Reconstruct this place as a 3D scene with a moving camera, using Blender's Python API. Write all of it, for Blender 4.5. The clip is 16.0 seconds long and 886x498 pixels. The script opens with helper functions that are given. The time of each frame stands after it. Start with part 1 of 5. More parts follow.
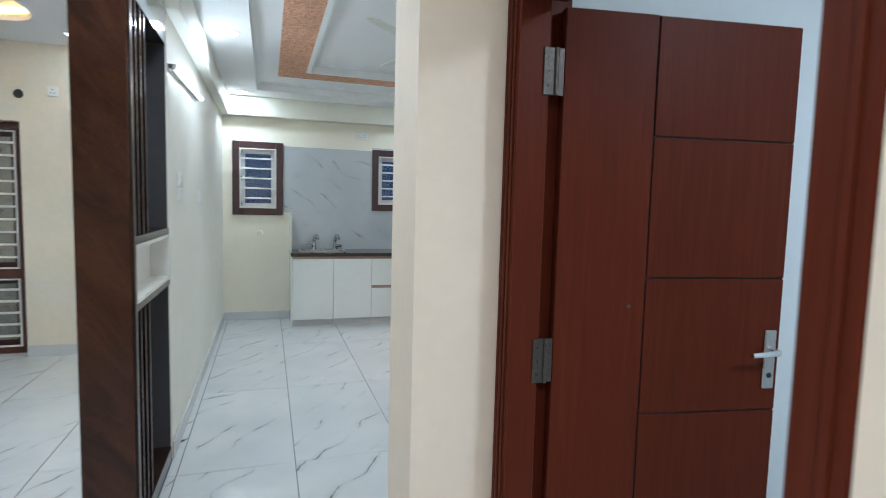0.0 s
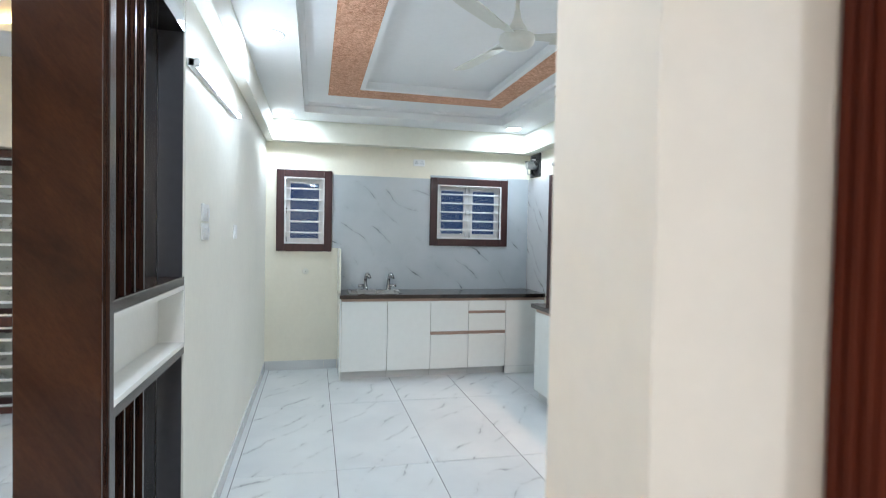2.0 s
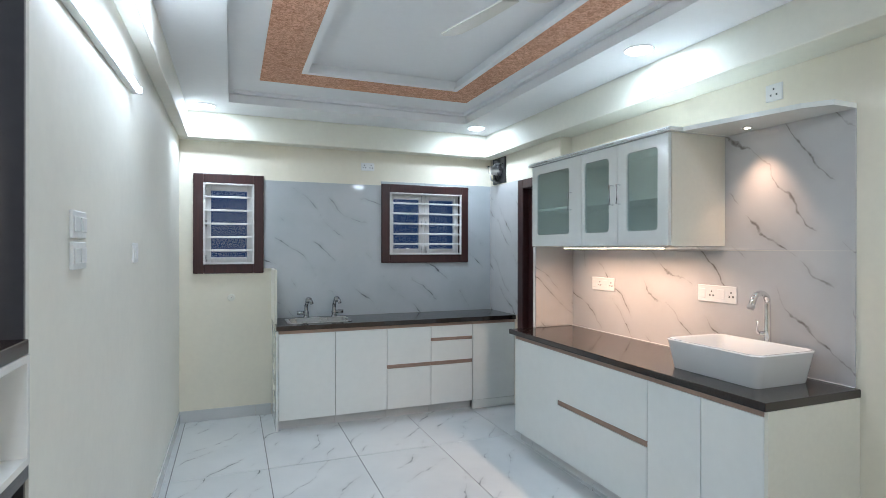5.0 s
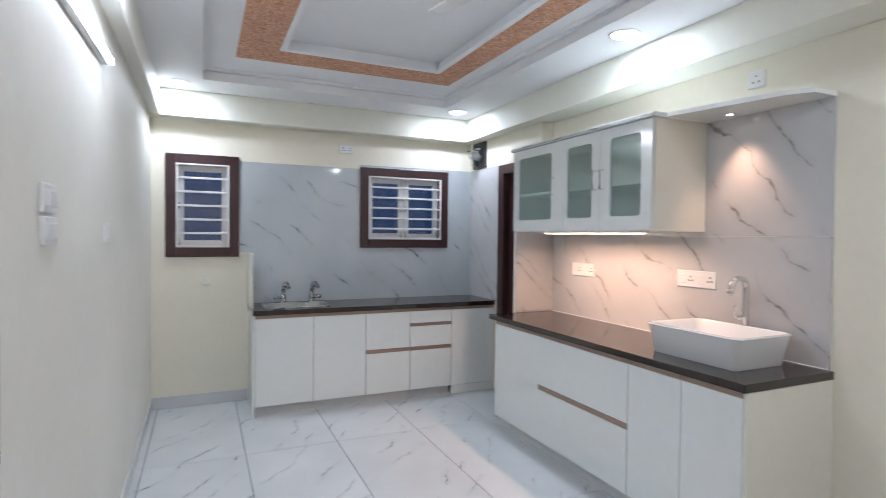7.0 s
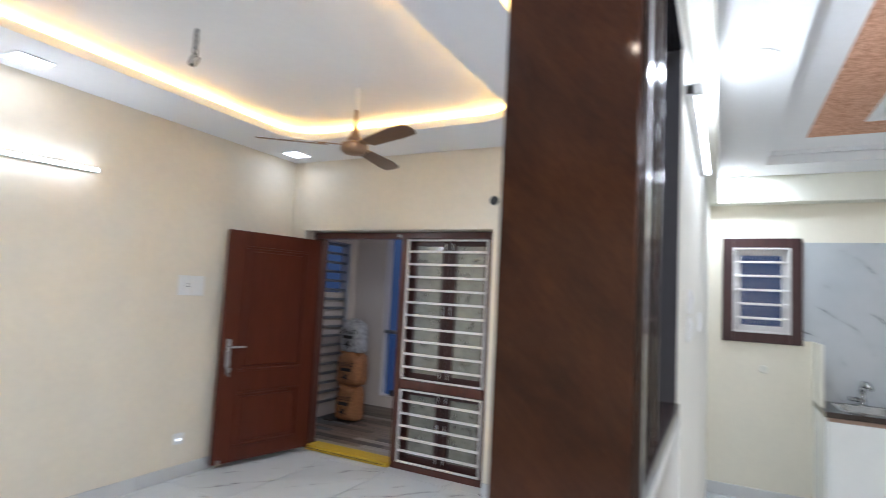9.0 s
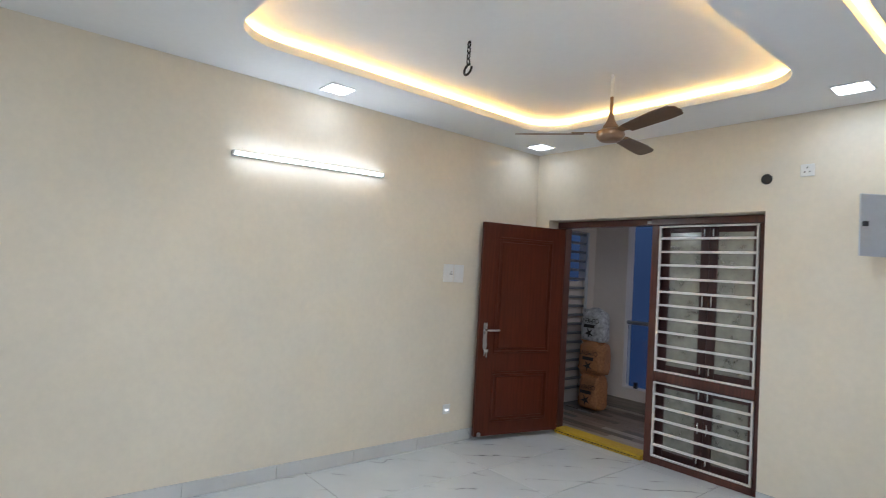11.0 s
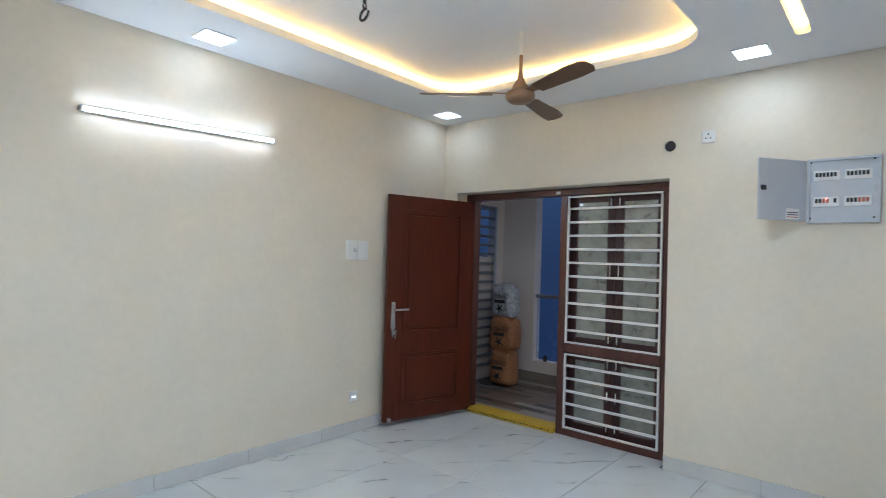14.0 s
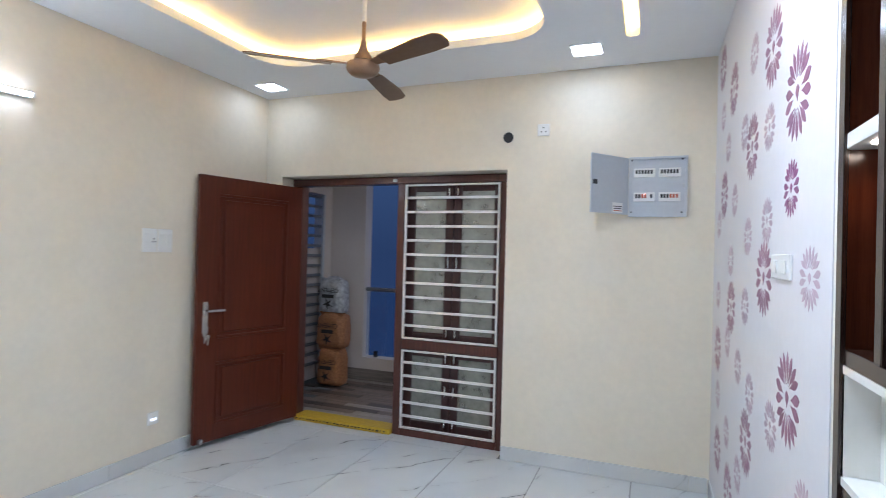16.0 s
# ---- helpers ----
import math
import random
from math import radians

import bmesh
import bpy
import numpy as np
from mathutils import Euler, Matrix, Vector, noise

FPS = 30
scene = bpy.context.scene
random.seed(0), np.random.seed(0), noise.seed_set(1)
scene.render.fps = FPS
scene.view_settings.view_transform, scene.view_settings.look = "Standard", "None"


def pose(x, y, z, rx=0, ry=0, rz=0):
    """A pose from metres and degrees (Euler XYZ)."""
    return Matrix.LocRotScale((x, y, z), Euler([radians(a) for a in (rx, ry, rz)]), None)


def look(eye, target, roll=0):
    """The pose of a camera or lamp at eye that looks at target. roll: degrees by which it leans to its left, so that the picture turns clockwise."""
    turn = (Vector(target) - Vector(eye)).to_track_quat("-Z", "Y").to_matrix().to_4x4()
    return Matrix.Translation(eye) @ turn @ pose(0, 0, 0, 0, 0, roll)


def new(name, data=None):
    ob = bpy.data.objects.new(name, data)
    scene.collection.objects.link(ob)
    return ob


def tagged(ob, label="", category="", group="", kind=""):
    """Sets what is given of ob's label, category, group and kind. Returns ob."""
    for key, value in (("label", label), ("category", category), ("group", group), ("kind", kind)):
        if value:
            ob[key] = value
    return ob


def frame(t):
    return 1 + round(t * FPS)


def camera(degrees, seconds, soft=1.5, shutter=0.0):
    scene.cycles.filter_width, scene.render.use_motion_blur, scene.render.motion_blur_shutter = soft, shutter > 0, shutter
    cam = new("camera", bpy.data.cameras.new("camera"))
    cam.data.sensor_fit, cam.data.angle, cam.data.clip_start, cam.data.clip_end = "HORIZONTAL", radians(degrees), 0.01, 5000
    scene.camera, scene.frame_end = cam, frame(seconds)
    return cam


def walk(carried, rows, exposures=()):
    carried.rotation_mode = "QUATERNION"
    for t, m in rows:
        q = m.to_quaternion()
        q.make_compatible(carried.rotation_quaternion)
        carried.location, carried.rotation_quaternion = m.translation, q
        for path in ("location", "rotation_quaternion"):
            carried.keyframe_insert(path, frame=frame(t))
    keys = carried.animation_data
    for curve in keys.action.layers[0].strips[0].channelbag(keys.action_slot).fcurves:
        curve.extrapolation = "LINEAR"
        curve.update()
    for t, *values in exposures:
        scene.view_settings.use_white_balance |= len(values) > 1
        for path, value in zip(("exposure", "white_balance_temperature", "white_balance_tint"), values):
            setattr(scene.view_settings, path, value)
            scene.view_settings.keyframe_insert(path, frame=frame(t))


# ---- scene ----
cam = camera(79.1, 16.0, soft=0.6, shutter=0.6)
PATH = [
    (0, (0.619, 0.428, 1.468), (1.239, 2.322, 1.303), 1.5),
    (0.5, (0.642, 0.66, 1.459), (1.328, 2.533, 1.305), 0.8),
    (1, (0.662, 0.895, 1.453), (1.314, 2.78, 1.298), 0.6),
    (1.5, (0.648, 1.152, 1.487), (1.16, 3.08, 1.342), 1.0),
    (2, (0.612, 1.329, 1.492), (1.079, 3.273, 1.439), 1.1),
    (2.5, (0.547, 1.543, 1.511), (1.021, 3.486, 1.504), 0.9),
    (3, (0.521, 1.684, 1.534), (1.068, 3.608, 1.527), 0.7),
    (3.5, (0.506, 1.877, 1.518), (1.142, 3.774, 1.517), 0.5),
    (4, (0.488, 2.028, 1.499), (1.182, 3.904, 1.504), 0.3),
    (4.5, (0.535, 2.156, 1.507), (1.24, 4.028, 1.512), 0.1),
    (6.8, (0.493, 2.249, 1.492), (1.353, 4.054, 1.445), 0.6),
    (7, (0.496, 2.254, 1.482), (1.316, 4.078, 1.435), 0.6),
    (7.5, (0.434, 2.214, 1.488), (0.907, 4.16, 1.458), 1.1),
    (8, (0.350, 2.198, 1.515), (0.333, 4.198, 1.537), 1.6),
    (8.5, (0.254, 2.196, 1.562), (-0.246, 4.13, 1.648), 1.9),
    (9, (0.203, 2.076, 1.563), (-0.717, 3.843, 1.725), 3.0),
    (9.5, (0.149, 1.992, 1.563), (-0.987, 3.631, 1.716), 3.8),
    (10, (0.078, 1.879, 1.573), (-1.246, 3.372, 1.709), 3.6),
    (12.3, (0.04, 1.826, 1.464), (-1.565, 3.02, 1.495), 3.5),
    (12.5, (0.017, 1.822, 1.461), (-1.56, 3.052, 1.484), 3.5),
    (13, (0.007, 1.877, 1.434), (-1.493, 3.2, 1.469), 3.5),
    (13.5, (-0.068, 1.971, 1.46), (-1.476, 3.391, 1.493), 2.4),
    (14, (-0.145, 2.085, 1.476), (-1.449, 3.602, 1.507), 1.7),
    (14.5, (-0.2, 2.164, 1.474), (-1.423, 3.746, 1.507), 1.4),
    (15, (-0.244, 2.24, 1.472), (-1.325, 3.923, 1.491), 1.4),
    (15.5, (-0.331, 2.287, 1.465), (-1.242, 4.067, 1.485), 1.5),
    (16, (-0.451, 2.307, 1.479), (-1.178, 4.17, 1.495), 1.5),
]
EXPOSURES = [(0.0, 0.15, 5900, 7), (0.6, 0.25, 5950, 8), (1.0, 0.3, 6050, 11), (2.0, 0.45, 5950, 9), (2.6, 0.37, 5850, 7), (3.2, 0.15, 5800, 6), (4.5, 0.15, 5850, 8), (7.0, 0.14, 6100, 18), (8.0, 0.25, 6100, 18), (8.5, 0.4, 6100, 17),
             (9.0, 0.52, 6120, 16), (9.5, 0.42, 6120, 16), (10.0, 0.3, 6120, 14), (12.5, 0.15, 5960, 12), (13.0, 0.15, 5880, 11), (14.0, 0.22, 5720, 10), (14.5, 0.27, 5660, 10), (15.5, 0.33, 5640, 12), (16.0, 0.45, 5740, 14)]
walk(cam, [(t, look(eye, target, roll)) for t, eye, target, roll in PATH], EXPOSURES)

# ---- world and large lights ----
world = bpy.data.worlds.new("dusk")
scene.world = world
world.use_nodes = True
wn = world.node_tree.nodes["Background"]
wn.inputs[1].default_value = 0.28
sky_at = world.node_tree.nodes.new("ShaderNodeTexCoord")
sky_up = world.node_tree.nodes.new("ShaderNodeSeparateXYZ")
sky_ramp = world.node_tree.nodes.new("ShaderNodeValToRGB")
world.node_tree.links.new(sky_at.outputs["Generated"], sky_up.inputs[0])
world.node_tree.links.new(sky_up.outputs["Z"], sky_ramp.inputs[0])
world.node_tree.links.new(sky_ramp.outputs[0], wn.inputs[0])
sky_ramp.color_ramp.elements[0].position, sky_ramp.color_ramp.elements[0].color = 0.0, (0.062, 0.118, 0.28, 1)
sky_ramp.color_ramp.elements[1].position, sky_ramp.color_ramp.elements[1].color = 0.30, (0.135, 0.245, 0.51, 1)


def area(name, loc, target, size, watts, colour, size_y=None, spread=180):
    la = bpy.data.lights.new(name, "AREA")
    la.size, la.energy, la.color = size, watts, colour
    la.spread = radians(spread)
    if size_y:
        la.shape, la.size_y = "RECTANGLE", size_y
    ob = new(name, la)
    ob.matrix_world = look(loc, target)
    return ob


def spot(name, loc, target, watts, colour, angle=80, blend=0.7, radius=0.02):
    la = bpy.data.lights.new(name, "SPOT")
    la.energy, la.color, la.spot_size, la.spot_blend, la.shadow_soft_size = watts, colour, radians(angle), blend, radius
    ob = new(name, la)
    ob.matrix_world = look(loc, target)
    return ob


COOL, WARM = (0.80, 0.91, 1.0), (1.0, 0.62, 0.40)
KITCHEN_CEIL, LIVING_CEIL = 2.67, 2.78
# The two downlights at y 2.60 are unseen, added to continue the rows.
KITCHEN_LAMPS = [(0.32, 6.98), (2.72, 6.90), (2.74, 4.70), (0.34, 4.72), (0.34, 2.60), (2.74, 2.60)]
# Panels at (-0.86, 3.62), (-2.60, 0.10), (0.55, -0.40) are added unseen to brighten.
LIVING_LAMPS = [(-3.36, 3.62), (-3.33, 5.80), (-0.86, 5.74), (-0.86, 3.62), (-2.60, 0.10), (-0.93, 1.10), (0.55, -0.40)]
for lx, ly in KITCHEN_LAMPS:
    area("downlight_glow", (lx, ly, KITCHEN_CEIL - 0.012), (lx, ly, 0), 0.14, 8.2, COOL)
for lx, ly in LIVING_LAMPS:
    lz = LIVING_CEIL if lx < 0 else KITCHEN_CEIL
    # Most unseen panels get far more power than the seen ones.
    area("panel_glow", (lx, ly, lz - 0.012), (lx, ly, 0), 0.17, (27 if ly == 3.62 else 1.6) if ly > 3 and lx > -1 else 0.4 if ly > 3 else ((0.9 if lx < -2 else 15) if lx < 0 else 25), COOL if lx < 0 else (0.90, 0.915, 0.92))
spot("niche_spot_glow", (3.04, 4.25, 2.145), (3.17, 4.25, 1.5), 16, WARM, 75, 1.0)
SPOTS = [(-0.155, 0.92), (-0.15, 0.02)]
for (lx, ly), watts in zip(SPOTS, (6, 2)):
    spot("ceiling_spot_glow", (lx, ly, LIVING_CEIL - 0.012), (lx, ly, 0), watts, WARM, 110, 1.0)
spot("shelf_spot_glow", (-0.045, 3.56, 1.708), (-0.045, 3.63, 1.2), 0.6, WARM, 120)
# Unseen lamp with no fixture, added to brighten the balcony.
area("balcony_glow", (-1.7, 7.1, 2.70), (-1.7, 7.1, 0), 0.2, 9, (0.95, 0.95, 0.95))
area("under_cabinet_glow", (2.86, 5.14, 1.505), (2.95, 5.14, 0.8), 1.1, 8.5, (1.0, 0.60, 0.37), 0.04, 150)
area("bedroom_glow", (2.4, 0.2, 2.6), (2.4, 0.4, 0), 0.3, 24, COOL)

# ---- materials ----


def nodes_of(name, rough=0.5, metal=0.0, spec=0.5):
    m = bpy.data.materials.new(name)
    m.use_nodes = True
    nt = m.node_tree
    b = nt.nodes["Principled BSDF"]
    b.inputs["Roughness"].default_value, b.inputs["Metallic"].default_value = rough, metal
    b.inputs["Specular IOR Level"].default_value = spec
    return m, nt, b


def add(nt, kind, **inputs):
    n = nt.nodes.new(kind)
    for k, v in inputs.items():
        n.inputs[k.replace("_", " ")].default_value = v
    return n


def mixrgb(nt, fac, a, b, blend="MIX"):
    n = nt.nodes.new("ShaderNodeMix")
    n.data_type, n.blend_type = "RGBA", blend
    for sock, val in ((0, fac), (6, a), (7, b)):
        if hasattr(val, "is_linked"):
            nt.links.new(val, n.inputs[sock])
        elif sock == 0:
            n.inputs[0].default_value = val
        else:
            n.inputs[sock].default_value = (*val, 1)
    return n.outputs[2]


def ramp(nt, fac, *stops):
    n = nt.nodes.new("ShaderNodeValToRGB")
    n.color_ramp.elements[0].position, n.color_ramp.elements[1].position = stops[0][0], stops[-1][0]
    for e, st in zip((n.color_ramp.elements[0], n.color_ramp.elements[1]), (stops[0], stops[-1])):
        e.color = (*[st[1]] * 3, 1)
    for p, v in stops[1:-1]:
        e = n.color_ramp.elements.new(p)
        e.color = (v, v, v, 1)
    nt.links.new(fac, n.inputs[0])
    return n.outputs[0]


def world_pos(nt):
    return nt.nodes.new("ShaderNodeNewGeometry").outputs["Position"]


def noise_at(nt, vec, scale, detail=4, rough=0.55):
    n = add(nt, "ShaderNodeTexNoise", Scale=scale, Detail=detail, Roughness=rough)
    nt.links.new(vec, n.inputs["Vector"])
    return n.outputs["Fac"]


def mathn(nt, op, a, b=None):
    n = nt.nodes.new("ShaderNodeMath")
    n.operation = op
    for i, v in enumerate((a, b)):
        if v is None:
            continue
        if hasattr(v, "is_linked"):
            nt.links.new(v, n.inputs[i])
        else:
            n.inputs[i].default_value = v
    return n.outputs[0]


def bump(nt, b, height, strength=0.1, dist=0.002):
    n = add(nt, "ShaderNodeBump", Strength=strength, Distance=dist)
    nt.links.new(height, n.inputs["Height"])
    nt.links.new(n.outputs[0], b.inputs["Normal"])


def paint(name, colour, rough=0.6, vary=0.06, grain=0.08, spec=0.35):
    """Wall paint: broad patches of slight tone, roller grain."""
    m, nt, b = nodes_of(name, rough, 0, spec)
    p = world_pos(nt)
    broad = ramp(nt, noise_at(nt, p, 1.3, 3), (0.3, 1 - vary), (0.7, 1.0))
    fine = ramp(nt, noise_at(nt, p, 24, 3), (0.3, 1 - vary * 0.5), (0.7, 1.0))
    c = mixrgb(nt, 1.0, mixrgb(nt, 1.0, colour, broad, "MULTIPLY"), fine, "MULTIPLY")
    nt.links.new(c, b.inputs["Base Color"])
    bump(nt, b, noise_at(nt, p, 260, 2), grain, 0.0015)
    return m


def plain(name, colour, rough=0.4, metal=0.0, vary=0.08, scale=40, spec=0.5, coat=0.0):
    m, nt, b = nodes_of(name, rough, metal, spec)
    p = world_pos(nt)
    v = ramp(nt, noise_at(nt, p, scale, 4), (0.3, 1 - vary), (0.75, 1.0))
    nt.links.new(mixrgb(nt, 1.0, colour, v, "MULTIPLY"), b.inputs["Base Color"])
    r = mathn(nt, "MULTIPLY_ADD", noise_at(nt, p, 7, 4), 0.12)
    nt.nodes[-1].inputs[2].default_value = max(rough - 0.06, 0.02)
    nt.links.new(r, b.inputs["Roughness"])
    b.inputs["Coat Weight"].default_value = coat
    b.inputs["Coat Roughness"].default_value = 0.08
    return m


def wood(name, dark, light, axis="Z", rough=0.35, coat=0.2, scale=1.0, slant=(0, 0, 0)):
    """Stained wood: fine grain drawn out along one axis, with broad darker bands."""
    m, nt, b = nodes_of(name, rough)
    mp = nt.nodes.new("ShaderNodeMapping")
    s = [22 * scale] * 3
    s["XYZ".index(axis)] = 1.1 * scale
    mp.inputs["Scale"].default_value = s
    rot = nt.nodes.new("ShaderNodeMapping")
    rot.inputs["Rotation"].default_value = [radians(a) for a in slant]
    nt.links.new(world_pos(nt), rot.inputs[0])
    nt.links.new(rot.outputs[0], mp.inputs[0])
    g = noise_at(nt, mp.outputs[0], 3.0, 6, 0.65)
    g2 = noise_at(nt, mp.outputs[0], 0.35, 3)
    f = mathn(nt, "MULTIPLY", ramp(nt, g, (0.3, 0.0), (0.7, 1.0)), ramp(nt, g2, (0.25, 0.4), (0.75, 1.0)))
    nt.links.new(mixrgb(nt, f, dark, light), b.inputs["Base Color"])
    b.inputs["Coat Weight"].default_value, b.inputs["Coat Roughness"].default_value = coat, 0.12
    bump(nt, b, g, 0.05, 0.001)
    return m


def streaked(name, base, cloud, vein, along, across, rough, spacing, width, cut=0.5, random_offset=False, strength=1.0):
    """Polished stone: separate thin wandering veins, about one spacing apart, that swell and break off."""
    m, nt, b = nodes_of(name, rough)
    p = world_pos(nt)
    if random_offset:
        oi = nt.nodes.new("ShaderNodeObjectInfo")
        off = nt.nodes.new("ShaderNodeVectorMath")
        off.operation = "ADD"
        sc = nt.nodes.new("ShaderNodeVectorMath")
        sc.operation = "SCALE"
        sc.inputs[0].default_value = (7.0, 11.0, 5.0)
        nt.links.new(oi.outputs["Random"], sc.inputs["Scale"])
        nt.links.new(p, off.inputs[0])
        nt.links.new(sc.outputs[0], off.inputs[1])
        p = off.outputs[0]

    def dot(d):
        n = nt.nodes.new("ShaderNodeVectorMath")
        n.operation = "DOT_PRODUCT"
        n.inputs[1].default_value = d
        nt.links.new(p, n.inputs[0])
        return n.outputs["Value"]
    u, v = dot(along), dot(across)
    wob = mathn(nt, "ADD", mathn(nt, "MULTIPLY", noise_at(nt, p, 2.2, 3), spacing * 0.9), mathn(nt, "MULTIPLY", noise_at(nt, p, 14, 3), spacing * 0.16))
    wob = mathn(nt, "ADD", wob, mathn(nt, "MULTIPLY", noise_at(nt, p, 0.9, 2), spacing * 2.2))
    wob = mathn(nt, "ADD", wob, mathn(nt, "MULTIPLY", noise_at(nt, p, 60, 3), spacing * 0.035))
    s = mathn(nt, "DIVIDE", mathn(nt, "ADD", v, wob), spacing)
    cell = mathn(nt, "FLOOR", s)
    wn_ = nt.nodes.new("ShaderNodeTexWhiteNoise")
    wn_.noise_dimensions = "1D"
    nt.links.new(cell, wn_.inputs["W"])
    centre = mathn(nt, "ADD", mathn(nt, "MULTIPLY", wn_.outputs["Value"], 0.6), 0.2)
    away = mathn(nt, "MULTIPLY", mathn(nt, "ABSOLUTE", mathn(nt, "SUBTRACT", mathn(nt, "FRACT", s), centre)), spacing)
    q = nt.nodes.new("ShaderNodeCombineXYZ")
    nt.links.new(mathn(nt, "MULTIPLY", u, 3.2), q.inputs[0])
    nt.links.new(mathn(nt, "MULTIPLY", cell, 3.7), q.inputs[1])
    swell = ramp(nt, noise_at(nt, q.outputs[0], 1.0, 4, 0.6), (cut, 0.0), (cut + 0.16, 1.0))
    wide = mathn(nt, "MULTIPLY_ADD", swell, width)
    nt.nodes[-1].inputs[2].default_value = 0.0002
    line = mathn(nt, "MAXIMUM", mathn(nt, "SUBTRACT", 1.0, mathn(nt, "DIVIDE", away, wide)), 0.0)
    knots = ramp(nt, noise_at(nt, q.outputs[0], 7.0, 3, 0.6), (0.34, 0.42), (0.56, 1.0))
    line = mathn(nt, "MULTIPLY", mathn(nt, "MULTIPLY", mathn(nt, "POWER", line, 0.6), swell), knots)
    halo = mathn(nt, "MULTIPLY", mathn(nt, "MAXIMUM", mathn(nt, "SUBTRACT", 1.0, mathn(nt, "DIVIDE", away, width * 5)), 0.0), mathn(nt, "MULTIPLY", swell, 0.16))
    f = mathn(nt, "MULTIPLY", mathn(nt, "MAXIMUM", line, halo), strength)
    ground = mixrgb(nt, ramp(nt, noise_at(nt, p, 2.1, 5), (0.35, 0.0), (0.75, 1.0)), base, cloud)
    nt.links.new(mixrgb(nt, f, ground, vein), b.inputs["Base Color"])
    r = mathn(nt, "MULTIPLY_ADD", noise_at(nt, p, 3, 4), 0.08)
    nt.nodes[-1].inputs[2].default_value = rough - 0.03
    nt.links.new(r, b.inputs["Roughness"])
    return m


def blotched(name, dark, light, rough):
    """Glossy veneer with soft slanting smoky patches and fine flecks."""
    m, nt, b = nodes_of(name, rough)
    rot = nt.nodes.new("ShaderNodeMapping")
    rot.inputs["Rotation"].default_value = (0, radians(38), 0)
    stretch = nt.nodes.new("ShaderNodeMapping")
    stretch.inputs["Scale"].default_value = (7.0, 7.0, 1.9)
    nt.links.new(world_pos(nt), rot.inputs[0])
    nt.links.new(rot.outputs[0], stretch.inputs[0])
    smoke = noise_at(nt, stretch.outputs[0], 1.3, 7, 0.62)
    smoke.node.inputs["Distortion"].default_value = 0.8
    fleck = noise_at(nt, stretch.outputs[0], 26, 4, 0.6)
    f = mathn(nt, "MULTIPLY", ramp(nt, smoke, (0.34, 0.08), (0.70, 1.0)), ramp(nt, fleck, (0.30, 0.55), (0.65, 1.0)))
    nt.links.new(mixrgb(nt, f, dark, light), b.inputs["Base Color"])
    bump(nt, b, smoke, 0.04, 0.004)
    return m


def speckled(name, dark, light, rough=0.8):
    """Rough rolled texture paint: light crests over darker hollows."""
    m, nt, b = nodes_of(name, rough, 0, 0.3)
    p = world_pos(nt)
    n = noise_at(nt, p, 42, 5, 0.7)
    n.node.inputs["Distortion"].default_value = 1.4
    f = ramp(nt, n, (0.38, 0.0), (0.60, 1.0))
    broad = ramp(nt, noise_at(nt, p, 2.5, 3), (0.3, 0.86), (0.7, 1.0))
    nt.links.new(mixrgb(nt, 1.0, mixrgb(nt, f, dark, light), broad, "MULTIPLY"), b.inputs["Base Color"])
    bump(nt, b, n, 0.8, 0.004)
    return m


def glow(name, colour, strength):
    m, nt, b = nodes_of(name, 0.5)
    b.inputs["Base Color"].default_value = (0.8, 0.8, 0.8, 1)
    b.inputs["Emission Color"].default_value = (*colour, 1)
    b.inputs["Emission Strength"].default_value = strength
    return m


def glassy(name, colour, rough, alpha=None):
    m, nt, b = nodes_of(name, rough)
    b.inputs["Base Color"].default_value = (*colour, 1)
    b.inputs["Transmission Weight"].default_value = 1.0
    b.inputs["IOR"].default_value = 1.45
    return m


M_CREAM = paint("cream_wall_paint", (0.815, 0.742, 0.612), 0.6, 0.09, 0.12)
# Pinker paint of its own, with red bounce off the door mixed into the colour.
M_PEACH = paint("peach_cream_with_bounce", (0.88, 0.745, 0.612))
M_KITCHEN = paint("pale_kitchen_paint", (0.84, 0.79, 0.655))
M_BEAM = paint("pale_beam_paint", (0.82, 0.81, 0.705))
M_WHITEWALL = paint("off_white_paint", (0.82, 0.80, 0.72))
M_BEDROOM = paint("cool_white_paint", (0.74, 0.78, 0.80))
M_CEIL = paint("white_ceiling_paint", (0.88, 0.89, 0.90), 0.7, 0.04)
M_ORANGE = speckled("orange_textured_paint", (0.47, 0.215, 0.12), (0.84, 0.50, 0.345))
M_DARK = wood("dark_brown_laminate", (0.018, 0.008, 0.006), (0.050, 0.023, 0.014), "Z", 0.22, 0.2)
M_PILLAR = blotched("brown_mottled_laminate", (0.025, 0.0088, 0.005), (0.072, 0.024, 0.011), 0.06)
M_PILLAR.node_tree.nodes["Principled BSDF"].inputs["Specular IOR Level"].default_value = 0.28
M_CLADDING = wood("red_brown_gloss_cladding", (0.04, 0.010, 0.005), (0.12, 0.03, 0.011), "Z", 0.2, 0.2, 0.8)
M_BLACKGLOSS = plain("black_gloss_laminate", (0.02, 0.017, 0.018), 0.10, 0, 0.1, 20, 0.6, 0.5)
M_GREYGLOSS = plain("grey_gloss_laminate", (0.08, 0.078, 0.084), 0.12, 0, 0.1, 20, 0.6, 0.5)
M_REDWOOD = wood("red_brown_door_laminate", (0.082, 0.0148, 0.0064), (0.118, 0.0222, 0.0095), "Z", 0.45, 0.0)
M_MAINDOOR = wood("dark_red_brown_door", (0.069, 0.0148, 0.0066), (0.124, 0.028, 0.012), "Z", 0.33, 0.0)
